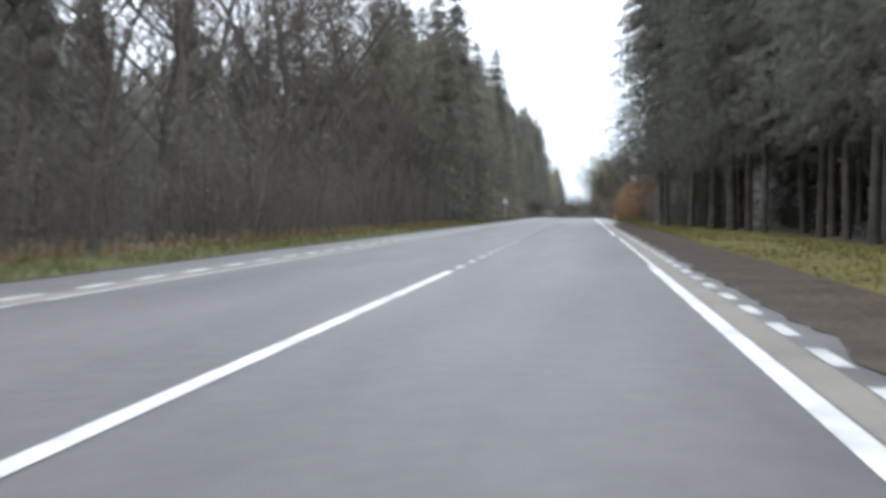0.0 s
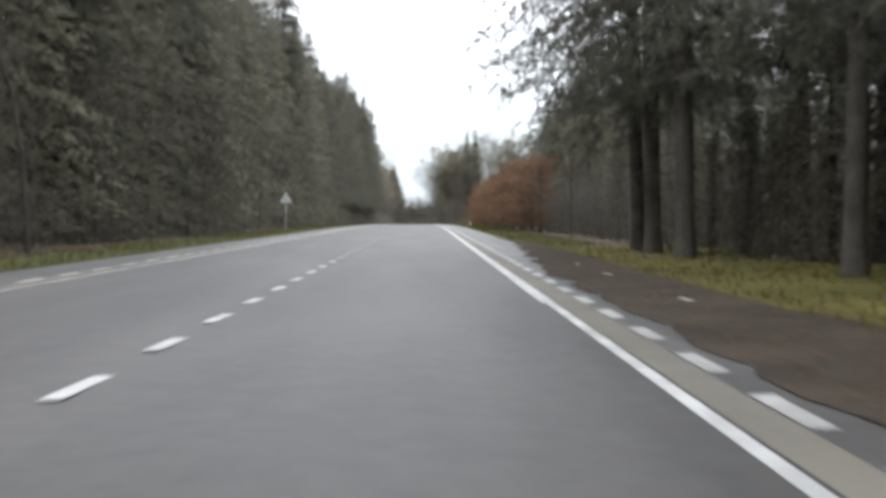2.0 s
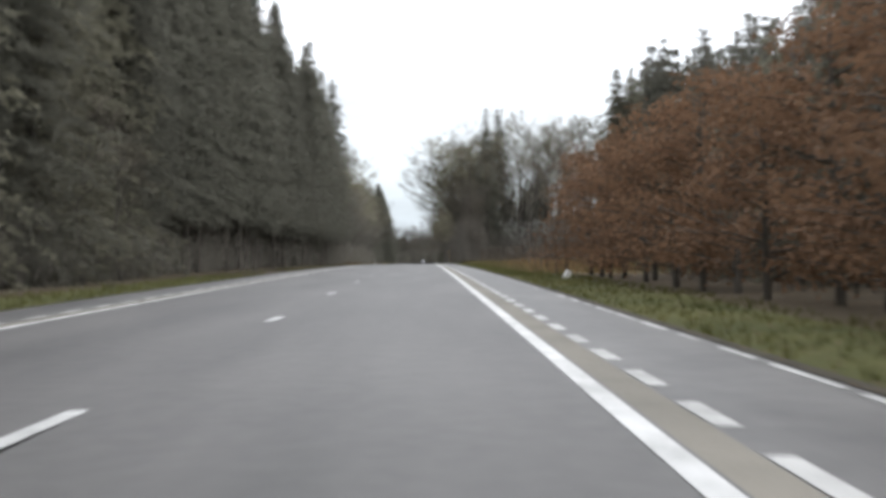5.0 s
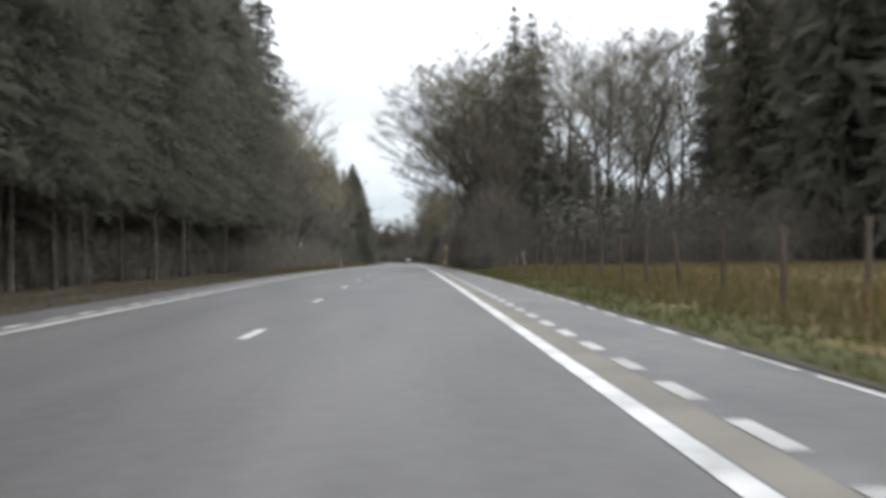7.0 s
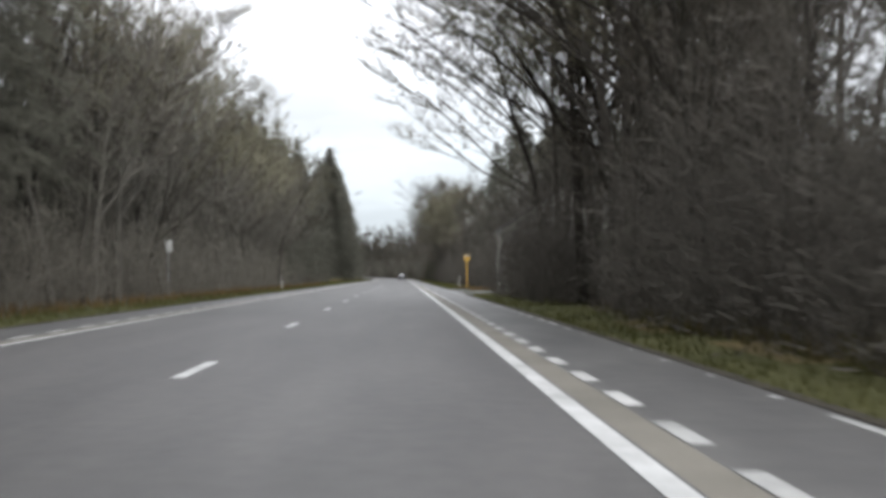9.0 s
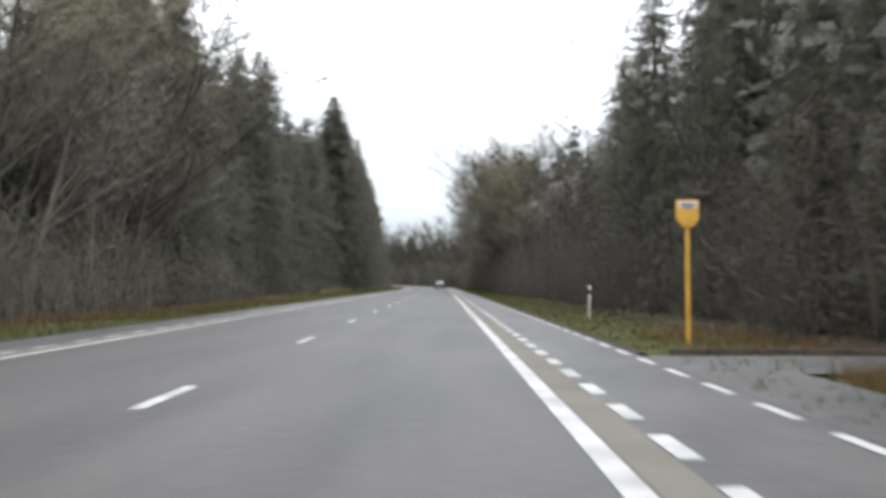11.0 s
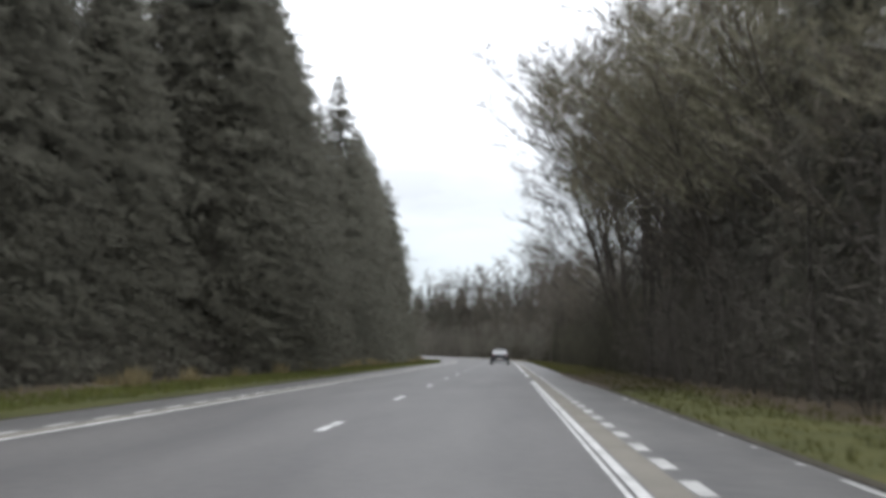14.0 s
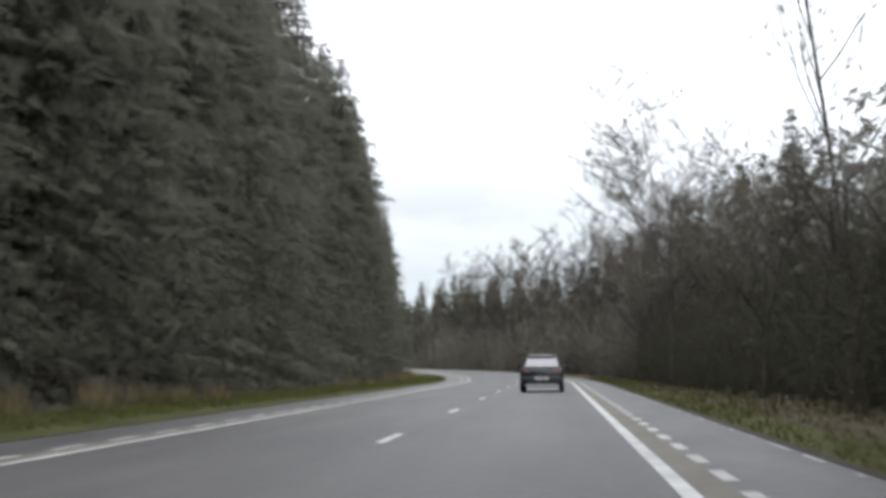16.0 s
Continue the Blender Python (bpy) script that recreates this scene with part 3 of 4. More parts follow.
for s_, o_, k in ((429, -10.8, 0.56), (441, -9.8, 0.66), (449, -10.8, 0.56)):
    plant(bare_tree, s_, o_, k, wide=1.15)
row(edge_spruce, 452, 520, -12.4, 3.3, 0.86, 0.8, 0.1, wide=1.15)
inner_row(450, 520, -15.4, 3.0, 0.88, 1.2)
row(edge_spruce, 520, 545, -12.4, 3.2, 0.87, 0.6, 0.08, wide=1.15)
for s_, o_, k, w_ in ((546, -11.0, 1.05, 1.3), (552, -10.7, 1.0, 1.22), (558, -10.6, 0.95, 1.15), (564, -11.0, 0.88, 1.1)):
    plant(broad_fir, s_, o_, k, wide=w_)
row(edge_spruce, 556, 572, -11.8, 3.4, 0.9, 0.5, 0.05, wide=1.15)
row(edge_spruce, 571, 655, -11.5, 3.5, 1.0, 0.8, 0.08, wide=1.15)
row(small_spruce, 655, 700, -11.5, 3.4, 0.92, 0.8, 0.08, wide=1.15)
row(edge_spruce, 574, 700, -13.9, 3.1, 1.06, 0.7, 0.07, wide=1.2)
row(edge_spruce, 454, 545, -14.2, 3.4, 0.84, 0.7, 0.08, wide=1.2)
inner_row(520, 546, -15.6, 2.8, 0.92, 1.2)
inner_row(542, 720, -15.8, 3.6, 0.92, 1.2)
inner_row(545, 720, -19.5, 4.2, 0.9, 1.4)
# near side
random.seed(12)
row(pine, -6, 106, 12.6, 4.6, 1.0, 1.4)
row(pine, 0, 110, 17.5, 6.5, 1.0, 2.0)
inner_row(-6, 112, 22, 3.6, 1.1, 1.8)
inner_row(-6, 112, 19.5, 3.0, 0.45, 1.5)
for s_, o_, t_, w_ in ((109, 8.8, 30, 1.0), (101, 8.6, 100, 1.03), (105, 8.5, 150, 1.03), (92, 9.8, 80, 0.92), (83, 10.4, 200, 0.9), (74, 10.6, 10, 0.9)):
    plant(near_pine, s_, o_, 1.0, t_, w_)
row(olive, 96, 130, 11.5, 3.2, 0.6, 1.2)
plant(birch, 133, 13.0, 0.58)
keep = random.getstate()
plant(oak, 128.5, 8.9, 0.42, 200, 0.62)
random.setstate(keep)
row(olive, 128, 172, 12.6, 3.2, 1.22, 0.9, 0.1)
row(beeches, 149, 230, 9.2, 2.7, 1.0, 0.5, 0.10)
row(olive, 134, 230, 13.6, 3.8, 0.92, 1.2)
inner_row(130, 232, 18.5, 3.8, 0.66, 1.8)
row(edge_spruce, 206, 232, 15.5, 4.2, 0.62, 1.2, wide=1.35)
# behind the meadow
random.seed(13)
# haze over this wall of spruces is put into their lighter needles
for i in range(12):
    plant(olive_spruce, 354 - 1.6 * i, 31.5 + 2.9 * i, 1.5, wide=1.05)
    plant(olive_spruce, 349 - 1.6 * i, 29.7 + 2.9 * i, 1.5 * random.uniform(0.95, 1.05), wide=1.1)
inner_row(236, 384, 47, 3.8, 1.2, 3.0)
inner_row(236, 384, 54, 4.2, 1.2, 3.0)
row(edge_spruce, 352, 374, 34, 3.8, 1.1, 2)
keep = random.getstate()
inner_row(340, 372, 33, 3.0, 1.35, 1.5)
inner_row(330, 372, 38, 3.0, 1.35, 2)
inner_row(320, 372, 43, 3.0, 1.35, 2)
random.setstate(keep)
for s_, o_, k in ((362, 17.0, 1.08), (366, 20.5, 1.12), (370, 24.5, 1.08), (374, 18, 1.05), (364, 27, 1.08)):
    plant(pale_bare, s_, o_, k * 1.15)
keep = random.getstate()
plant(end_spruce, 353, 11.25, 1.08)
plant(end_spruce, 360, 13.75, 1.12)
plant(oak, 343, 16.6, 1.08, 40, 1.1)
for s_, o_, k, w_ in ((341, 8.4, 0.5, 0.9), (346, 8.2, 0.55, 1.0)):
    plant(slim_bare, s_, o_, k, wide=w_)
row(young_bare, 332, 350, 8.8, 2.4, 0.6, 0.7, wide=0.8)
random.setstate(keep)
plant(edge_spruce, 365, 11.6, 0.8, wide=1.1)
for s_, o_, k in ((372, -12.4, 1.1), (380, -11.8, 1.15), (388, -11.6, 1.1), (395, -12.4, 0.95)):
    plant(pale_bare, s_, o_, k, wide=0.8)
for s_, o_, k in ((352, 8.6, 0.98), (356, 7.9, 1.05), (360, 9.2, 1.05), (366, 8.6, 1.05), (371, 9.6, 1.0), (377, 8.8, 0.9)):
    plant(pale_bare, s_, o_, k * 1.03, wide=1.15)
for s_, o_, k in ((350, 19.5, 0.9), (380, 11, 0.95)):
    plant(bare_tree, s_, o_, k)
row(young_bare, 350, 390, 9.8, 3.2, 0.8, 1.2)
inner_row(372, 398, 19, 3.8, 0.36, 2)
inner_row(374, 402, 27, 3.0, 0.46, 4)
inner_row(374, 402, 36, 3.2, 0.5, 4)
# dense wood up to the bend
random.seed(14)
row(edge_spruce, 414, 470, 12.3, 3.4, 0.65, 0.9, 0.08, wide=1.3)
row(olive, 416, 640, 11.3, 3.2, 0.66, 0.9, 0.12)
row(small_spruce, 472, 640, 13.8, 4.4, 0.43, 1.0, 0.12, wide=1.35)
for s_, o_, k in ((436, 14.4, 0.8), (440, 13.6, 0.82), (445, 14.2, 0.76)):
    plant(edge_spruce, s_, o_, k)
inner_row(414, 660, 17.5, 3.6, 0.56, 1.4)
inner_row(414, 436, 20, 3.6, 0.8, 1.4)
inner_row(411, 446, 14.6, 2.5, 0.72, 0.8)
inner_row(408, 446, 25, 2.8, 0.85, 2.0)
row(young_bare, 430, 720, 10.0, 7.0, 0.72, 0.8)
row(bare_tree, 480, 540, 14.5, 7.5, 0.92, 1.5, young_to=524)
row(pale_bare, 508, 532, 11.8, 6.0, 0.84, 0.8, young_to=519)
inner_row(496, 528, 13.4, 2.5, 0.66, 0.8)
inner_row(462, 522, 16.5, 3.4, 0.60, 1.2)
for s_, o_, k in ((555, 11.4, 1.0), (560, 10.2, 1.04), (566, 9.6, 1.06), (570, 11.6, 1.0), (574, 10.0, 1.0), (565, 13.6, 0.9)):
    plant(multi_bare, s_, o_, k)
for s_, o_, k in ((543, 11.0, 0.9), (550, 10.0, 1.0), (557, 10.0, 0.98)):
    plant(pale_bare, s_, o_, k, wide=0.85)
for s_, o_, k in ((527, 10.8, 0.86), (534, 10.4, 0.92), (540, 10.8, 0.95)):
    plant(pale_bare, s_, o_, k)
inner_row(530, 550, 12.6, 2.2, 0.7, 0.8)
for s_, o_, k in ((531, 12.0, 0.7), (536, 12.2, 0.75), (541, 11.8, 0.75), (545, 13.0, 0.75)):
    plant(small_spruce, s_, o_, k, wide=1.3)
keep = random.getstate()
plant(oak, 571, 10.0, 1.05, 70)
random.setstate(keep)
row(edge_spruce, 513, 531, 11.8, 2.8, 0.63, 0.6, 0.1, wide=1.3)
plant(birch, 601, 12.4, 0.95)
plant(edge_spruce, 610, 12.4, 0.56)
for s_, o_, k, w_ in ((626, 8.6, 1.02, 0.95), (634, 10.2, 0.85, 0.9), (645, 9.6, 0.66, 1.0), (654, 9.0, 0.58, 1.0)):
    plant(oak, s_, o_, k, wide=w_)
row(bare_tree, 650, 760, 13.0, 6.5, 0.80, 2.0)
row(olive, 640, 720, 11.8, 4.0, 0.86, 1.2)
inner_row(720, 880, 11.8, 3.4, 0.6, 1.2)
inner_row(640, 900, 16.5, 3.8, 0.72, 1.6)
row(young_bare, 660, 800, 10.2, 6.0, 0.9, 1.2)
for pool in (oak, birch, slim_bare, end_spruce, small_spruce, near_pine, olive_spruce, grey_bare, edge_spruce, broad_fir, tall_spruce, pine, olive, bare_tree, multi_bare, pale_bare, young_bare, beeches):
    for ob in pool:
        if ob not in used:
            for c in list(ob.children):
                bpy.data.objects.remove(c)
            bpy.data.objects.remove(ob)


joined_v, joined_f, joined_m, base = [], [], [], 0
for k, m in enumerate(inner_spots):
    for slot, me in enumerate(inner_meshes[k % 3]):
        co = np.empty(len(me.vertices) * 3, dtype=np.float32)
        me.vertices.foreach_get("co", co)
        mm = np.array(m)
        joined_v.append(co.reshape(-1, 3) @ mm[:3, :3].T + mm[:3, 3])
        joined_f += [tuple(base + i for i in p.vertices) for p in me.polygons]
        joined_m += [slot] * len(me.polygons)
        base += len(me.vertices)
me = bpy.data.meshes.new("forest_interior")
me.from_pydata(np.concatenate(joined_v).tolist(), [], joined_f)
me.materials.append(BARK)
me.materials.append(NEEDLE)
me.polygons.foreach_set("material_index", joined_m)
tagged(new("forest_interior", me), "dense dark spruces standing deeper in the wood", "woods", kind="stuff")


# ---- the wood goes on behind its edges ----
far_rng = random.Random(31)
far = Pile()
for _ in range(10000):
    s_ = far_rng.uniform(-90, 900)
    side_ = far_rng.choice((-1, 1))
    o_ = side_ * far_rng.uniform(27, 115)
    if side_ > 0 and 225 < s_ < 415 and o_ < 62:
        continue
    q = place(s_, o_, -0.1)
    h = far_rng.uniform(9, 14)
    for tier in range(5):
        z1 = h * (1 - 0.17 * tier)
        r = h * (0.055 + 0.038 * tier)
        for j in range(5):
            a0 = 1.2566 * j + far_rng.uniform(-0.5, 0.5)
            far.poly([q + Vector((0, 0, z1)), q + Vector((math.cos(a0) * r, math.sin(a0) * r, z1 - 0.3 * h * far_rng.uniform(0.7, 1.0))),
                      q + Vector((math.cos(a0 + 1.3) * r, math.sin(a0 + 1.3) * r, z1 - 0.3 * h * far_rng.uniform(0.7, 1.0)))])
tagged(new("far_woods", far.mesh("far_woods", NEEDLE_B)), "dark conifer wood stretching away behind the forest edges", "woods", kind="stuff")


# ---- undergrowth, inner woods and grass: too many to count ----
def brush(name, label, runs, seed, mat=None):
    """Thickets of stems and short ragged twigs; runs of (s0, s1, near, far, height, bushes)."""
    rng = random.Random(seed)
    p = Pile()
    for s0, s1, a, b, h, n in runs:
        for _ in range(n):
            q = place(rng.uniform(s0, s1), a + (b - a) * rng.random() ** 1.3, -0.08)
            hh = h * rng.uniform(0.45, 1.1)
            rb = 0.5 + 0.16 * hh
            for _ in range(4):
                d = Vector((rng.gauss(0, 0.16), rng.gauss(0, 0.16), 1)).normalized()
                L = hh * rng.uniform(0.7, 1.0)
                w = d.orthogonal().normalized() * (0.008 + 0.0025 * hh)
                p.poly((q - w, q + w, q + d * L))
            for _ in range(64):
                u = rng.random() ** 0.8
                r = rb * (0.35 + 1.0 * math.sin(math.pi * (0.12 + 0.85 * u))) * math.sqrt(rng.random())
                az = rng.uniform(0, 6.283)
                c = q + Vector((math.cos(az) * r, math.sin(az) * r, hh * u))
                e = Vector((math.cos(az) * 0.6 + rng.gauss(0, 0.5), math.sin(az) * 0.6 + rng.gauss(0, 0.5), rng.gauss(0.7, 0.5))).normalized()
                l2 = rng.uniform(0.25, 0.7) * (0.7 + 0.06 * hh)
                w2 = e.orthogonal().normalized() * l2 * rng.uniform(0.018, 0.05)
                p.poly((c, c + e * l2 * 0.45 + w2, c + e * l2, c + e * l2 * 0.55 - w2))
    return tagged(new(name, p.mesh(name, mat or BRUSH)), label, "undergrowth", kind="stuff")


# lighter copy of the brush colour; its paleness stands for haze
HAZE_BRUSH = material("pale_grey_brushwood", (0.135, 0.126, 0.106), (0.240, 0.224, 0.190), 0.3, 0.95, 0, 6, spec=0.1, per="island", vary=0.3, translucent=0.5)
brush("undergrowth", "leafless brushwood under the bare trees, its grey lightened for haze", [(345, 460, -11.5, -8.8, 3.6, 380), (345, 470, -18, -11, 7.0, 420)], 24, HAZE_BRUSH)
brush("undergrowth", "grey-brown leafless brushwood along the forest edge", [
    (-30, 105, -11.5, -8.6, 4.5, 420), (-30, 110, -18, -11, 7.5, 500), (100, 235, -11.5, -9.4, 2.6, 200), (456, 700, -11, -9.4, 1.6, 260)], 5)
brush("undergrowth", "dark leafless brushwood on the wooded side of the cycle path", [
    (96, 150, 9.5, 15, 3.6, 260), (332, 372, 19, 33, 6.5, 300), (340, 391, 8.6, 18, 4.2, 480), (331, 352, 7.3, 9.4, 5.6, 190), (328, 350, 7.0, 8.6, 2.6, 90), (364, 389, 6.9, 9.0, 4.4, 220), (412, 552, 8.6, 11.5, 4.2, 520), (412, 552, 10.5, 17, 7.6, 680), (110, 236, 11, 17, 4.5, 380), (720, 900, 9, 18, 6, 500)], 6)
# distance haze on the far bend, put into the brush colour
brush("brushwood", "leafless brushwood along the outside of the bend, paled for distance haze", [(655, 760, 8.8, 12.5, 6.0, 520), (690, 900, 8.6, 14, 7.5, 620)], 22, HAZE_BRUSH)
# added pale brush brightens the dark shade under the trees
brush("brushwood", "leafless brushwood under the trees behind the pasture, paled to lift deep shade", [(236, 334, 41, 46, 6.0, 300), (236, 366, -17, -12.6, 4.5, 420), (236, 366, -12.9, -10.8, 2.6, 240), (336, 350, 27, 35, 5, 140), (326, 342, 36, 48, 5, 180), (318, 334, 48, 64, 5, 200)], 23, HAZE_BRUSH)
# darker copy of the brush colour; the deep shade here is painted in
SHADED_BRUSH = material("dark_evergreen_scrub", (0.044, 0.043, 0.033), (0.088, 0.084, 0.062), 0.3, 0.95, 0, 6, spec=0.1, per="island", vary=0.35, translucent=0.5, ragged=0.42, needle=13.0)
brush("scrub", "dense brushwood filling the inside of the wood's edge, coloured dark for its shade", [(548, 720, 8.6, 11.5, 4.2, 700), (548, 720, 10.5, 17, 7.6, 880), (566, 598, 10.8, 15, 7.5, 220), (598, 607, 11, 14, 6.8, 60), (606, 617, 11, 15, 8.2, 100), (616, 629, 10.8, 15, 9.8, 130), (628, 646, 10.8, 15, 11, 170), (645, 668, 10.8, 15, 11.8, 170)], 7, SHADED_BRUSH)


def inner_woods(name, label, runs, seed, mat):
    """Lightened clumps of foliage and stems deep inside the wood, behind the edge trees."""
    rng = random.Random(seed)
    p = Pile()
    for s0, s1, a, b, h, n in runs:
        for _ in range(n):
            s_, o_ = rng.uniform(s0, s1), rng.uniform(a, b)
            q = place(s_, o_, h * rng.random() ** 0.9)
            e = Vector((rng.gauss(0, 1), rng.gauss(0, 1), rng.gauss(-0.4, 0.4))).normalized()
            w = e.orthogonal().normalized()
            L = rng.uniform(0.4, 1.0)
            k = L * rng.uniform(0.18, 0.4)
            p.poly((q, q + e * L * 0.4 + w * k, q + e * L, q + e * L * 0.5 - w * k))
    return tagged(new(name, p.mesh(name, mat)), label, "woods", kind="stuff")


# lighter than the needles: haze over the shaded gaps, put into the colour
INNER = material("inner_wood_foliage", (0.140, 0.138, 0.126), (0.220, 0.213, 0.194), 0.3, 0.95, 0, 4, spec=0.1, per="island", vary=0.4, translucent=0.5, ragged=0.42, needle=13.0)
inner_woods("inner_woods", "dense woods behind the trees of the edge, colour lifted for haze", [
    (-30, 100, -30, -16, 7.5, 9000), (96, 358, -25, -14, 18, 26000), (350, 470, -26, -15, 11, 9000), (456, 760, -24, -13, 14, 22000)], 8, INNER)
inner_woods("inner_woods", "dense woods beyond the cycle path and meadow, colour lifted for haze", [
    (-20, 112, 14, 32, 19, 21000), (110, 236, 14, 30, 9, 9000), (236, 380, 46, 58, 18, 9000), (350, 412, 13, 45, 6, 11000), (412, 680, 11, 21, 9.3, 30000), (640, 920, 12, 30, 10.5, 15000)], 9, INNER)


def grass(name, label, runs, seed, mat):
    rng = random.Random(seed)
    p = Pile()
    for s0, s1, a, b, h, n in runs:
        for _ in range(n):
            q = place(rng.uniform(s0, s1), rng.uniform(a, b), -0.05)
            if q.x < 0 and q.y > 480:
                q.z += 0.15
            for _ in range(3):
                az = rng.uniform(0, 6.283)
                d = Vector((math.cos(az), math.sin(az), 0))
                hh = h * rng.uniform(0.5, 1.2)
                w = Vector((-d.y, d.x, 0)) * (0.008 + 0.02 * h)
                b0 = q + d * rng.uniform(0, 0.1)
                p.poly((b0 - w, b0 + w, b0 + d * hh * 0.35 + Vector((0, 0, hh))))
    return tagged(new(name, p.mesh(name, mat)), label, "grass", kind="stuff")


grass("grass", "short green verge grass beside the cycle paths", [
    (112, 236, 5.5, 8.5, 0.14, 5000), (350, 528, 5.5, 8.6, 0.12, 6300), (556, 660, 5.5, 7.0, 0.12, 3000), (556, 660, 7.0, 8.6, 0.12, 500),
    (-10, 240, -8.8, -5.6, 0.16, 6500), (345, 660, -9.0, -5.6, 0.18, 9500)], 12, GRASS)
grass("verge_grass", "olive and tawny verge grass beside the cycle paths", [(527, 558, 5.5, 8.8, 0.09, 2300), (556, 668, 6.8, 9.7, 0.17, 2600), (232, 350, 5.4, 7.3, 0.14, 4200), (262, 350, 7.0, 13, 0.34, 4200), (236, 345, -9.0, -5.6, 0.11, 2600)], 19, OLIVE_GRASS)
grass("yellow_grass", "mossy yellow-green grass under the tall conifers", [(-10, 112, 6.0, 12, 0.10, 9000)], 15, YELLOW_GRASS)
grass("dry_grass", "tall dry yellow grass tufts along the verges and in the meadow", [
    (403.3, 406.8, 6.7, 12, 0.22, 1400), (411, 420, 6.4, 9, 0.25, 300), (232, 268, 7.8, 13, 0.62, 700), (268, 335, 8.4, 14, 0.45, 450), (345, 480, -9.2, -7.2, 0.4, 900), (-10, 100, -9.4, -7.6, 0.4, 700)], 13, DRY)


MEADOW_GRASS = material("tawny_meadow_grass", (0.080, 0.066, 0.033), (0.160, 0.130, 0.066), 0.3, 0.9, 0, 4, spec=0.1, per="island", translucent=0.5)
grass("meadow_grass", "rough tawny grass of the pasture", [(234, 350, 6.9, 40, 0.38, 13000), (234, 345, 7.0, 11, 0.36, 2200)], 16, MEADOW_GRASS)
tuft_rng = random.Random(17)
tufts = []
for _ in range(44):
    c, o = tuft_rng.uniform(500, 665), tuft_rng.uniform(-9.0, -7.7)
    k = tuft_rng.uniform(0.3, 0.72)
    tufts.append((c - k * 1.3, c + k * 1.3, o - k * 0.4, o + k * 0.4, k, int(90 * k)))
grass("grass_tufts", "tall blond tufts of dry grass at the foot of the spruces", tufts + [(480, 665, -9.4, -8.4, 0.3, 160)], 18, BLOND)
grass("green_grass", "fresh green grass on the bank before the tufts", [(470, 665, -8.4, -5.6, 0.14, 9000)], 20, FRESH)


def leaves(name, label, runs, seed):
    rng = random.Random(seed)
    p = Pile()
    for s0, s1, a, b, n in runs:
        for _ in range(n):
            q = place(rng.uniform(s0, s1), rng.uniform(a, b), 0.012)
            az = rng.uniform(0, 6.283)
            d, L = Vector((math.cos(az), math.sin(az), rng.uniform(-0.04, 0.12))), rng.uniform(0.04, 0.085)
            w = Vector((-d.y, d.x, rng.uniform(-0.06, 0.06))) * L * 0.4
            p.poly((q, q + d * L * 0.5 + w, q + d * L, q + d * L * 0.5 - w))
    return tagged(new(name, p.mesh(name, LEAF)), label, "leaves", kind="stuff")


leaves("fallen_leaves", "brown fallen leaves on the cycle path and verge", [(-10, 98, 4.4, 7.0, 14500), (96, 128, 4.6, 6.6, 3800), (108, 236, 5.3, 7.5, 5000), (236, 350, -9.5, -5.5, 6000), (345, 420, -9, -5.6, 2500), (527, 558, 5.1, 8.4, 4200), (556, 640, 6.8, 8.6, 2200)], 14)
litter = Pile()
for i in range(330):
    s_ = -40 + i * 0.5
    fade = max(0.0, (s_ - 92) / 33)
    inner_edge = min(5.95, 4.22 + 1.55 * fade + (0.22 + 0.5 * fade) * noise.noise(Vector((s_ * 0.5, 0, 3))) + 0.15 * noise.noise(Vector((s_ * 1.7, 0, 5))))
    litter.v += [tuple(place(s_, inner_edge, 0.0035)), tuple(place(s_, 6.0, 0.0035))]
    if i:
        k = 2 * i
        litter.f.append((k - 2, k - 1, k + 1, k))
for i in range(62):
    s_ = 527.5 + i * 0.5
    grown = min(1.0, i / 10, (61 - i) / 14)
    inner_edge = 5.42 - 0.22 * grown + 0.16 * grown * noise.noise(Vector((s_ * 0.7, 0, 9)))
    litter.v += [tuple(place(s_, inner_edge, 0.0075)), tuple(place(s_, 5.75, 0.0075))]
    if i:
        k = 660 + 2 * i
        litter.f.append((k - 2, k - 1, k + 1, k))
tagged(new("leaf_covered_strip", litter.mesh("leaf_covered_strip", LITTER)), "brown leaf litter covering the outer cycle path", "leaf litter", kind="structure")


# ---- roadside things ----
def marker_post(s, off):
    ob = thing("pipeline_marker", "yellow marker post with a box-shaped head and white plate", "marker post", m=Matrix.Translation(place(s, off, -0.05)))
    p = Pile()
    p.tube([Vector((0, 0, -0.1)), Vector((0, 0, 2.15))], [0.045, 0.045], 12)
    part("post", p.mesh("post", YELLOW, smooth=True), ob)
    head = bmesh.new()
    prof = [(-0.09, 2.10), (0.09, 2.10), (0.20, 2.24), (0.20, 2.60), (-0.20, 2.60), (-0.20, 2.24)]
    f = [head.verts.new((x, -0.09, z)) for x, z in prof]
    b = [head.verts.new((x, 0.09, z)) for x, z in prof]
    head.faces.new(f)
    head.faces.new(b[::-1])
    for i in range(6):
        j = (i + 1) % 6
        head.faces.new((f[j], f[i], b[i], b[j]))
    bmesh.ops.recalc_face_normals(head, faces=head.faces)
    h = part("head", from_bm(head, "head", YELLOW, 0.012), ob)
    part("plate", from_bm(block(-0.165, 0.165, -0.097, -0.0905, 2.44, 2.575), "plate", WHITE, 0.002), h, "white plate with dark writing bars")
    for z, w in ((2.535, 0.12), (2.50, 0.13), (2.465, 0.09)):
        part("writing_bar", from_bm(block(-w, w, -0.0995, -0.0975, z - 0.008, z + 0.008), "writing_bar", DARK, smooth=False), h)
    return ob


marker_post(415.8, 7.02)


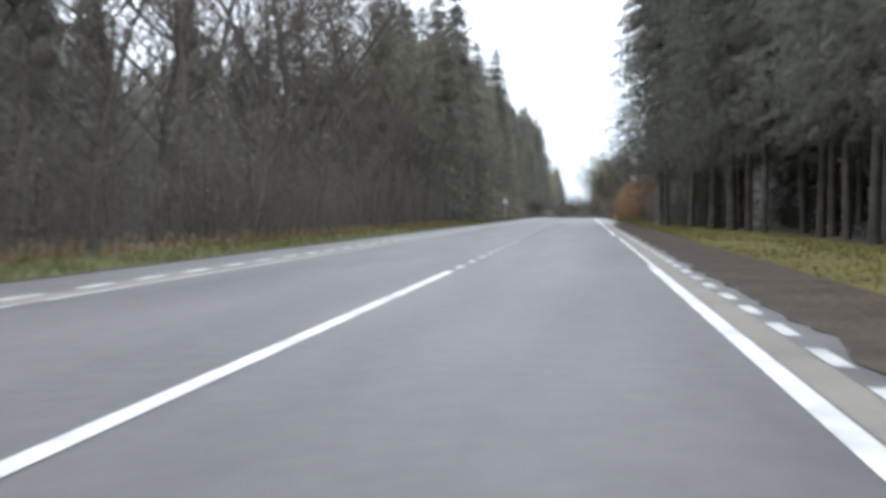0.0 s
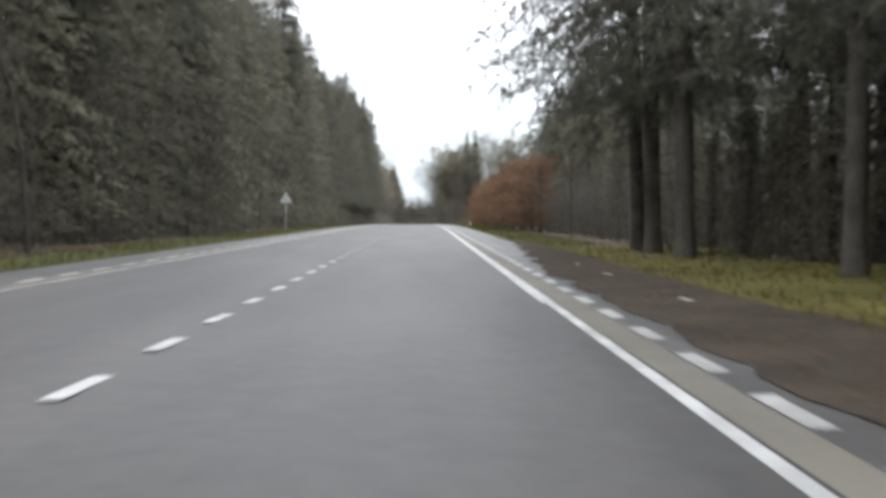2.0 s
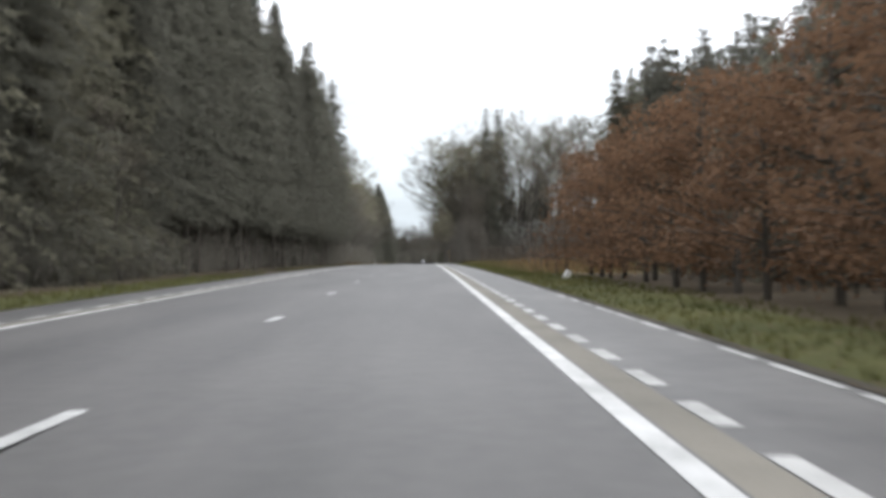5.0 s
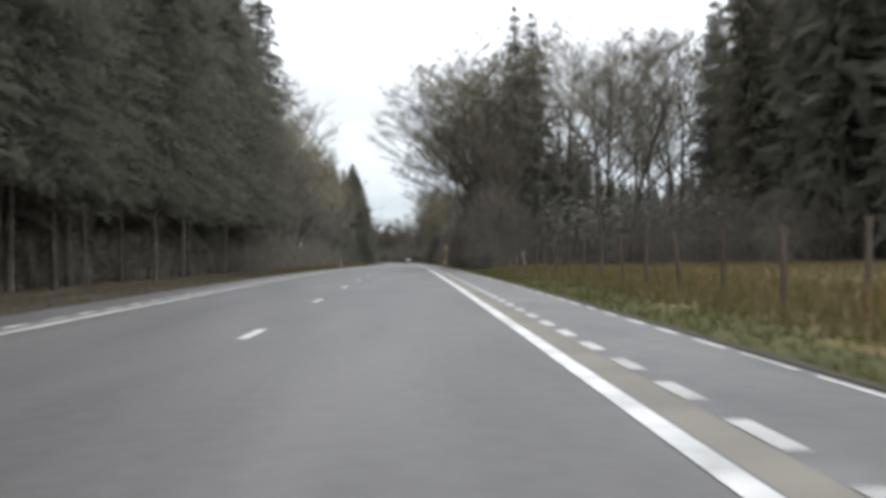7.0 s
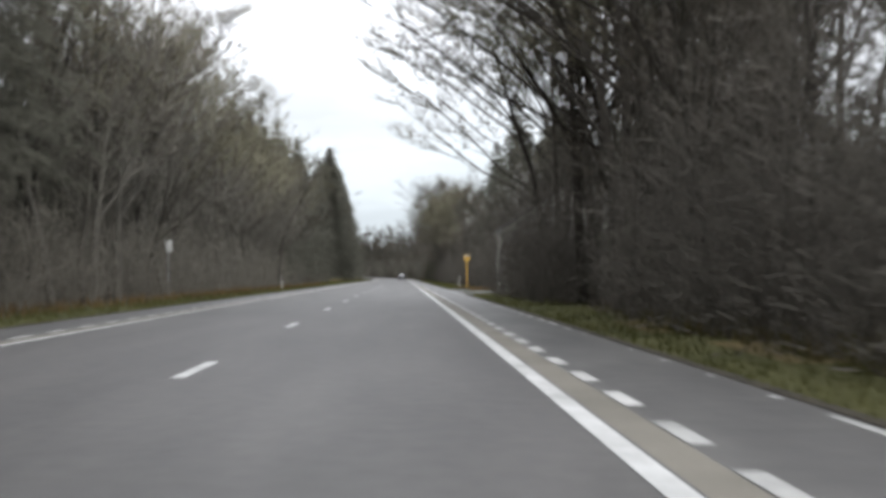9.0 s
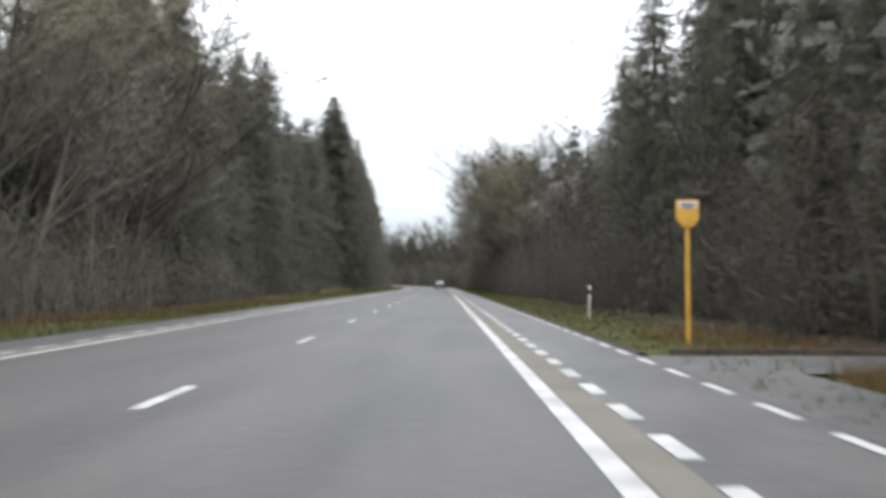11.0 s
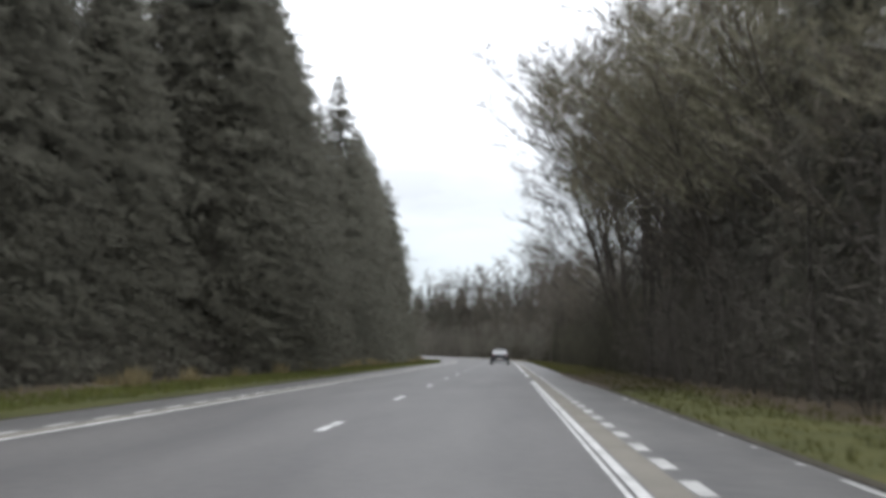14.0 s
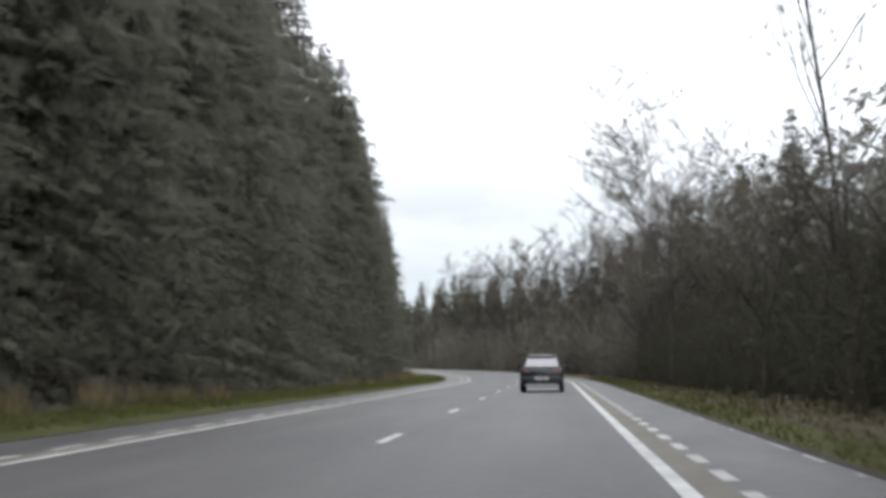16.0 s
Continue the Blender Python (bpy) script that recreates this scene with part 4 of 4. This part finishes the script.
def reflector_post(s, off, lean=0):
    ob = thing("reflector_post", "white plastic roadside post with a dark reflector band", "reflector post", "reflector posts", pose(*place(s, off, -0.05), 0, lean, 0))
    bm = block(-0.042, 0.042, -0.035, 0.035, -0.1, 0.98)
    for v in bm.verts:
        if v.co.z > 0.5 and v.co.x < 0:
            v.co.z += 0.04
    part("post", from_bm(bm, "post", WHITE, 0.012), ob)
    part("band", from_bm(block(-0.045, 0.045, -0.038, 0.038, 0.74, 0.86), "band", DARK, 0.004), ob)
    part("reflector", from_bm(block(-0.025, 0.025, -0.043, -0.0385, 0.76, 0.84), "reflector", REDLENS), ob)
    return ob


for s_, o_, l_ in ((433, 7.2, 2), (419, -7.2, -2)):
    reflector_post(s_, o_, l_)


def sign_back(s, off):
    ob = thing("warning_sign", "triangular road sign seen from its grey back", "road sign", m=Matrix.Translation(place(s, off, -0.05)))
    p = Pile()
    p.tube([Vector((0, 0, -0.1)), Vector((0, 0, 2.7))], [0.038, 0.038], 10)
    part("pole", p.mesh("pole", GREYMETAL, smooth=True), ob)
    bm = bmesh.new()
    tri = [(-0.45, 1.95), (0.45, 1.95), (0, 2.73)]
    f = [bm.verts.new((x, 0.045, z)) for x, z in tri]
    b = [bm.verts.new((x, 0.06, z)) for x, z in tri]
    bm.faces.new(f)
    bm.faces.new(b[::-1])
    for i in range(3):
        j = (i + 1) % 3
        bm.faces.new((f[j], f[i], b[i], b[j]))
    bmesh.ops.recalc_face_normals(bm, faces=bm.faces)
    part("panel", from_bm(bm, "panel", GREYMETAL, 0.004, False), ob)
    for z in (2.1, 2.4):
        part("bracket", from_bm(block(-0.16, 0.16, 0.03, 0.046, z - 0.02, z + 0.02), "bracket", GREYMETAL), ob)
    return ob


sign_back(158.5, -8.0)


# pasture fence along the meadow
def fence_post_mesh(seed):
    rng = random.Random(seed)
    p = Pile()
    p.tube([Vector((0, 0, -0.2)), Vector((rng.uniform(-.02, .02), 0, 0.6)), Vector((rng.uniform(-.05, .05), rng.uniform(-.04, .04), 1.47))], [0.06, 0.055, 0.048], 7)
    k = len(p.v)
    p.f.append(tuple(range(k - 7, k)))
    return p.mesh("post", WOOD)


fence = thing("pasture_fence", "weathered wooden posts with wire along the meadow", "fence")
posts = [fence_post_mesh(i) for i in range(4)]
random.seed(21)
heads = []
s = 230.5
while s < 314:
    off = 8.35 + 0.12 * math.sin(s * 0.05)
    q = place(s, off, -0.05)
    o = part("post", random.choice(posts), fence)
    o.matrix_basis = pose(*q, random.uniform(-3.5, 3.5), random.uniform(-3.5, 3.5), random.uniform(0, 360))
    heads.append(q)
    s += random.uniform(3.9, 4.2)
for z in (0.45, 0.85, 1.3):
    w = Pile()
    pts = []
    for a, b in zip(heads, heads[1:]):
        pts += [a + Vector((0, 0, z)), a.lerp(b, 0.5) + Vector((0, 0, z - 0.04))]
    w.tube(pts, [0.0025] * len(pts), 3)
    part("wire", w.mesh("wire", WOOD), fence)


# broken dead wood at the end of the pasture
def dead_wood(name, label, s, off, ways):
    ob = thing(name, label, "dead tree", m=Matrix.Translation(place(s, off, -0.1)))
    for kind_, pts, radii in ways:
        p = Pile()
        p.tube([Vector(v) for v in pts], radii, 8)
        k = len(p.v)
        p.f.append(tuple(range(k - 8, k)))
        part(kind_, p.mesh(kind_, DEAD), ob)


DEAD = material("barkless_dead_wood", (0.10, 0.09, 0.075), (0.20, 0.18, 0.15), 2.0, 0.9, 0.6, 16, spec=0.1)
dead_wood("broken_stump", "pale barkless stump of a snapped tree in the grass", 330.0, 9.45, (
    ("trunk", ((0, 0, -0.1), (0.03, 0, 0.6), (-0.05, 0.05, 1.0), (-0.14, 0.05, 1.35)), (0.11, 0.09, 0.08, 0.05)),
    ("splinter", ((-0.08, 0, 1.0), (0.04, 0.02, 1.22)), (0.05, 0.015))))
dead_wood("fallen_branch", "forked dead branch leaning in the tall grass", 331.5, 8.9, (
    ("branch", ((0.15, 0, 0.1), (-0.45, 0.1, 0.62), (-1.15, 0.1, 1.05)), (0.06, 0.045, 0.02)),
    ("fork", ((-0.3, 0.05, 0.5), (0.05, 0.1, 0.95), (0.12, 0.1, 1.3)), (0.04, 0.03, 0.012))))


# whitewashed house by the side track
def house():
    ob = thing("roadside_house", "low weathered whitewashed house with a dark slate roof", "house", m=Matrix.Translation((8.2, 397.4, -0.05)))
    outer = [(0, 0), (7.5, 0), (7.5, 4.4), (0, 4.4)]
    inner = [(0.3, 0.3), (7.2, 0.3), (7.2, 4.1), (0.3, 4.1)]
    for i in range(4):
        j = (i + 1) % 4
        walls = bmesh.new()
        c = [walls.verts.new((*p, z)) for p in (outer[i], outer[j], inner[j], inner[i]) for z in (-0.2, 3.9)]
        a0, a1, b0, b1, d0, d1, e0, e1 = c
        for q in ((a0, b0, b1, a1), (b0, d0, d1, b1), (d0, e0, e1, d1), (e0, a0, a1, e1), (a1, b1, d1, e1), (a0, e0, d0, b0)):
            walls.faces.new(q)
        bmesh.ops.recalc_face_normals(walls, faces=walls.faces)
        part("wall", from_bm(walls, "wall", WALLWHITE, smooth=False), ob)
    for x0, x1 in ((-0.12, 3.75), (7.62, 3.75)):
        roof = bmesh.new()
        vs = [roof.verts.new(p) for p in ((x0, -0.4, 3.7), (x0, 4.8, 3.7), (x1, 4.8, 6.3), (x1, -0.4, 6.3), (x0, -0.4, 3.85), (x0, 4.8, 3.85), (x1, 4.8, 6.45), (x1, -0.4, 6.45))]
        for q in ((0, 1, 2, 3), (7, 6, 5, 4), (0, 4, 5, 1), (1, 5, 6, 2), (2, 6, 7, 3), (3, 7, 4, 0)):
            roof.faces.new([vs[i] for i in q])
        bmesh.ops.recalc_face_normals(roof, faces=roof.faces)
        part("roof", from_bm(roof, "roof", SLATE, smooth=False), ob)
        part("gutter", from_bm(block(x0 - 0.06, x0 + 0.06, -0.4, 4.8, 3.64, 3.74), "gutter", GREYMETAL, 0.02), ob)
    for y in (0.0, 4.1):
        gable = bmesh.new()
        tri = ((0.02, 3.9), (7.48, 3.9), (3.75, 6.2))
        f = [gable.verts.new((x, y, z)) for x, z in tri]
        b = [gable.verts.new((x, y + 0.3, z)) for x, z in tri]
        gable.faces.new(f)
        gable.faces.new(b[::-1])
        for i in range(3):
            j = (i + 1) % 3
            gable.faces.new((f[j], f[i], b[i], b[j]))
        bmesh.ops.recalc_face_normals(gable, faces=gable.faces)
        part("gable", from_bm(gable, "gable", WALLWHITE, smooth=False), ob)
    for x in (-0.05, 7.25):
        part("corner_pilaster", from_bm(block(x, x + 0.3, -0.05, 0.02, -0.1, 3.7), "corner_pilaster", WALLWHITE, 0.01, False), ob)
    return ob


house()


def utility_pillar(s, off):
    ob = thing("utility_pillar", "brown weathered utility pillar with a white cap", "utility pillar", m=Matrix.Translation(place(s, off, -0.05)))
    part("body", from_bm(block(-0.16, 0.16, -0.14, 0.14, -0.1, 1.5), "body", WOOD, 0.02), ob)
    part("cap", from_bm(block(-0.18, 0.18, -0.16, 0.16, 1.5, 1.57), "cap", WHITE, 0.015), ob)
    part("door", from_bm(block(-0.11, 0.11, -0.152, -0.138, 0.5, 1.35), "door", CYCLE, 0.004), ob)
    return ob


utility_pillar(412.5, 9.8)


def small_sign(s, off):
    ob = thing("small_sign", "narrow pale sign plate on a thin grey pole", "road sign", m=pose(*place(s, off, -0.05), 0, 0, 70))
    p = Pile()
    p.tube([Vector((0, 0, -0.1)), Vector((0, 0, 2.9))], [0.035, 0.035], 10)
    part("pole", p.mesh("pole", GREYMETAL, smooth=True), ob)
    part("panel", from_bm(block(-0.3, 0.3, -0.05, -0.037, 2.3, 2.9), "panel", WHITE, 0.005, False), ob)
    return ob


small_sign(386, -9.8)


def milestone(s, off):
    ob = thing("milestone", "small tilted white roadside stone in the grass", "milestone", m=pose(*place(s, off, -0.08), 12, 18, 20))
    bm = block(-0.14, 0.14, -0.11, 0.11, -0.1, 0.34)
    for v in bm.verts:
        if v.co.z > 0:
            v.co.x *= 0.7
            v.co.y *= 0.7
    part("stone", from_bm(bm, "stone", WHITE, 0.04), ob)
    return ob


milestone(223.3, 7.4)


# dark hatchback further along the lane
def loft(sections, name, mat, smooth=True):
    """A closed skin through rings of points, one ring for each y."""
    bm = bmesh.new()
    rings = [[bm.verts.new((x, y, z)) for x, z in ring] for y, ring in sections]
    n = len(rings[0])
    for a, b in zip(rings, rings[1:]):
        for i in range(n):
            j = (i + 1) % n
            bm.faces.new((a[i], a[j], b[j], b[i]))
    bm.faces.new(rings[0][::-1])
    bm.faces.new(rings[-1])
    bmesh.ops.recalc_face_normals(bm, faces=bm.faces)
    me = from_bm(bm, name, mat, 0, smooth)
    return me


def half_ring(pts):
    return [(x, z) for x, z in pts] + [(-x, z) for x, z in reversed(pts)]


def car(m):
    ob = thing("hatchback_car", "dark grey hatchback with pale sky-lit rear window", "car", m=m)
    lower = lambda w, z0, z1, zt: half_ring([(w * 0.80, z0), (w * 0.97, z0 + 0.12), (w, (z0 + z1) / 2), (w * 0.985, z1), (w * 0.90, zt)])
    body = loft([(0.0, lower(0.80, 0.38, 0.80, 0.86)), (0.07, lower(0.87, 0.30, 0.88, 0.98)), (0.5, lower(0.90, 0.24, 0.92, 1.02)), (1.4, lower(0.90, 0.20, 0.90, 0.99)),
                 (2.9, lower(0.90, 0.20, 0.88, 0.96)), (3.7, lower(0.88, 0.24, 0.78, 0.86)), (4.15, lower(0.80, 0.30, 0.66, 0.72))], "body", CARPAINT)
    b = part("body", body, ob)
    cab = lambda w0, w1, z0, z1: half_ring([(w0, z0), (w0 * 0.97, z0 + 0.1), (w1 * 1.04, z1 - 0.1), (w1 * 0.9, z1), (w1 * 0.4, z1 + 0.025)])
    part("cabin", loft([(0.10, cab(0.80, 0.77, 0.94, 1.02)), (0.34, cab(0.80, 0.64, 0.94, 1.44)), (0.9, cab(0.80, 0.64, 0.94, 1.50)), (1.9, cab(0.80, 0.64, 0.94, 1.48)), (2.9, cab(0.78, 0.7, 0.93, 1.0))], "cabin", CARPAINT), ob)

    def pane(name, pts):
        bm = bmesh.new()
        bm.faces.new([bm.verts.new(p) for p in pts])
        r = bmesh.ops.extrude_face_region(bm, geom=bm.faces[:])
        for v in r["geom"]:
            if isinstance(v, bmesh.types.BMVert):
                v.co.y += 0.008
        bmesh.ops.recalc_face_normals(bm, faces=bm.faces)
        return part(name, from_bm(bm, name, GLASS, smooth=False), ob)

    pane("rear_window", [(-0.68, 0.078, 1.03), (0.68, 0.078, 1.03), (0.58, 0.275, 1.41), (-0.58, 0.275, 1.41)])
    for sx in (-1, 1):
        pane("side_window", [(sx * 0.80, 0.55, 1.02), (sx * 0.80, 2.3, 1.02), (sx * 0.665, 1.9, 1.40), (sx * 0.665, 0.65, 1.40)])
        part("tail_light", from_bm(block(sx * 0.62 - 0.15, sx * 0.62 + 0.15, -0.012, 0.1, 0.80, 0.96), "tail_light", SMOKED, 0.02), b)
        mir = part("mirror", from_bm(block(sx * 0.98 - 0.09, sx * 0.98 + 0.09, 2.2, 2.32, 0.98, 1.12), "mirror", CARPAINT, 0.03), ob)
        for y in (0.72, 3.3):
            t = Pile()
            t.tube([Vector((sx * 0.70, y, 0.31)), Vector((sx * 0.72, y, 0.31)), Vector((sx * 0.88, y, 0.31)), Vector((sx * 0.90, y, 0.31))], [0.22, 0.31, 0.31, 0.22], 20)
            wheel = part("wheel", t.mesh("wheel", DARK, smooth=True), ob)
            r = Pile()
            r.tube([Vector((sx * 0.80, y, 0.31)), Vector((sx * 0.895, y, 0.31))], [0.21, 0.19], 16)
            r.f.append(tuple(range(16, 32)))
            part("rim", r.mesh("rim", GREYMETAL), wheel)
    part("bumper", from_bm(block(-0.84, 0.84, -0.05, 0.16, 0.36, 0.62), "bumper", CARPAINT, 0.05), ob)
    # added pale strip in place of the bright road seen beneath the bumper
    part("bumper_strip", from_bm(block(-0.66, 0.66, -0.058, 0.0, 0.25, 0.325), "bumper_strip", GREYMETAL, 0.01), ob, "pale strip standing for the bright road under the car")
    part("number_plate", from_bm(block(-0.26, 0.26, -0.064, -0.045, 0.50, 0.61), "number_plate", WHITE, 0.004), ob, "pale plate with a plain bar")
    part("plate_bar", from_bm(block(-0.20, 0.20, -0.068, -0.0645, 0.535, 0.575), "plate_bar", REDLENS, smooth=False), ob)
    part("spoiler", from_bm(block(-0.60, 0.60, 0.20, 0.45, 1.43, 1.47), "spoiler", CARPAINT, 0.012), ob)
    return ob


car(pose(1.85, 609.6, 0.004))
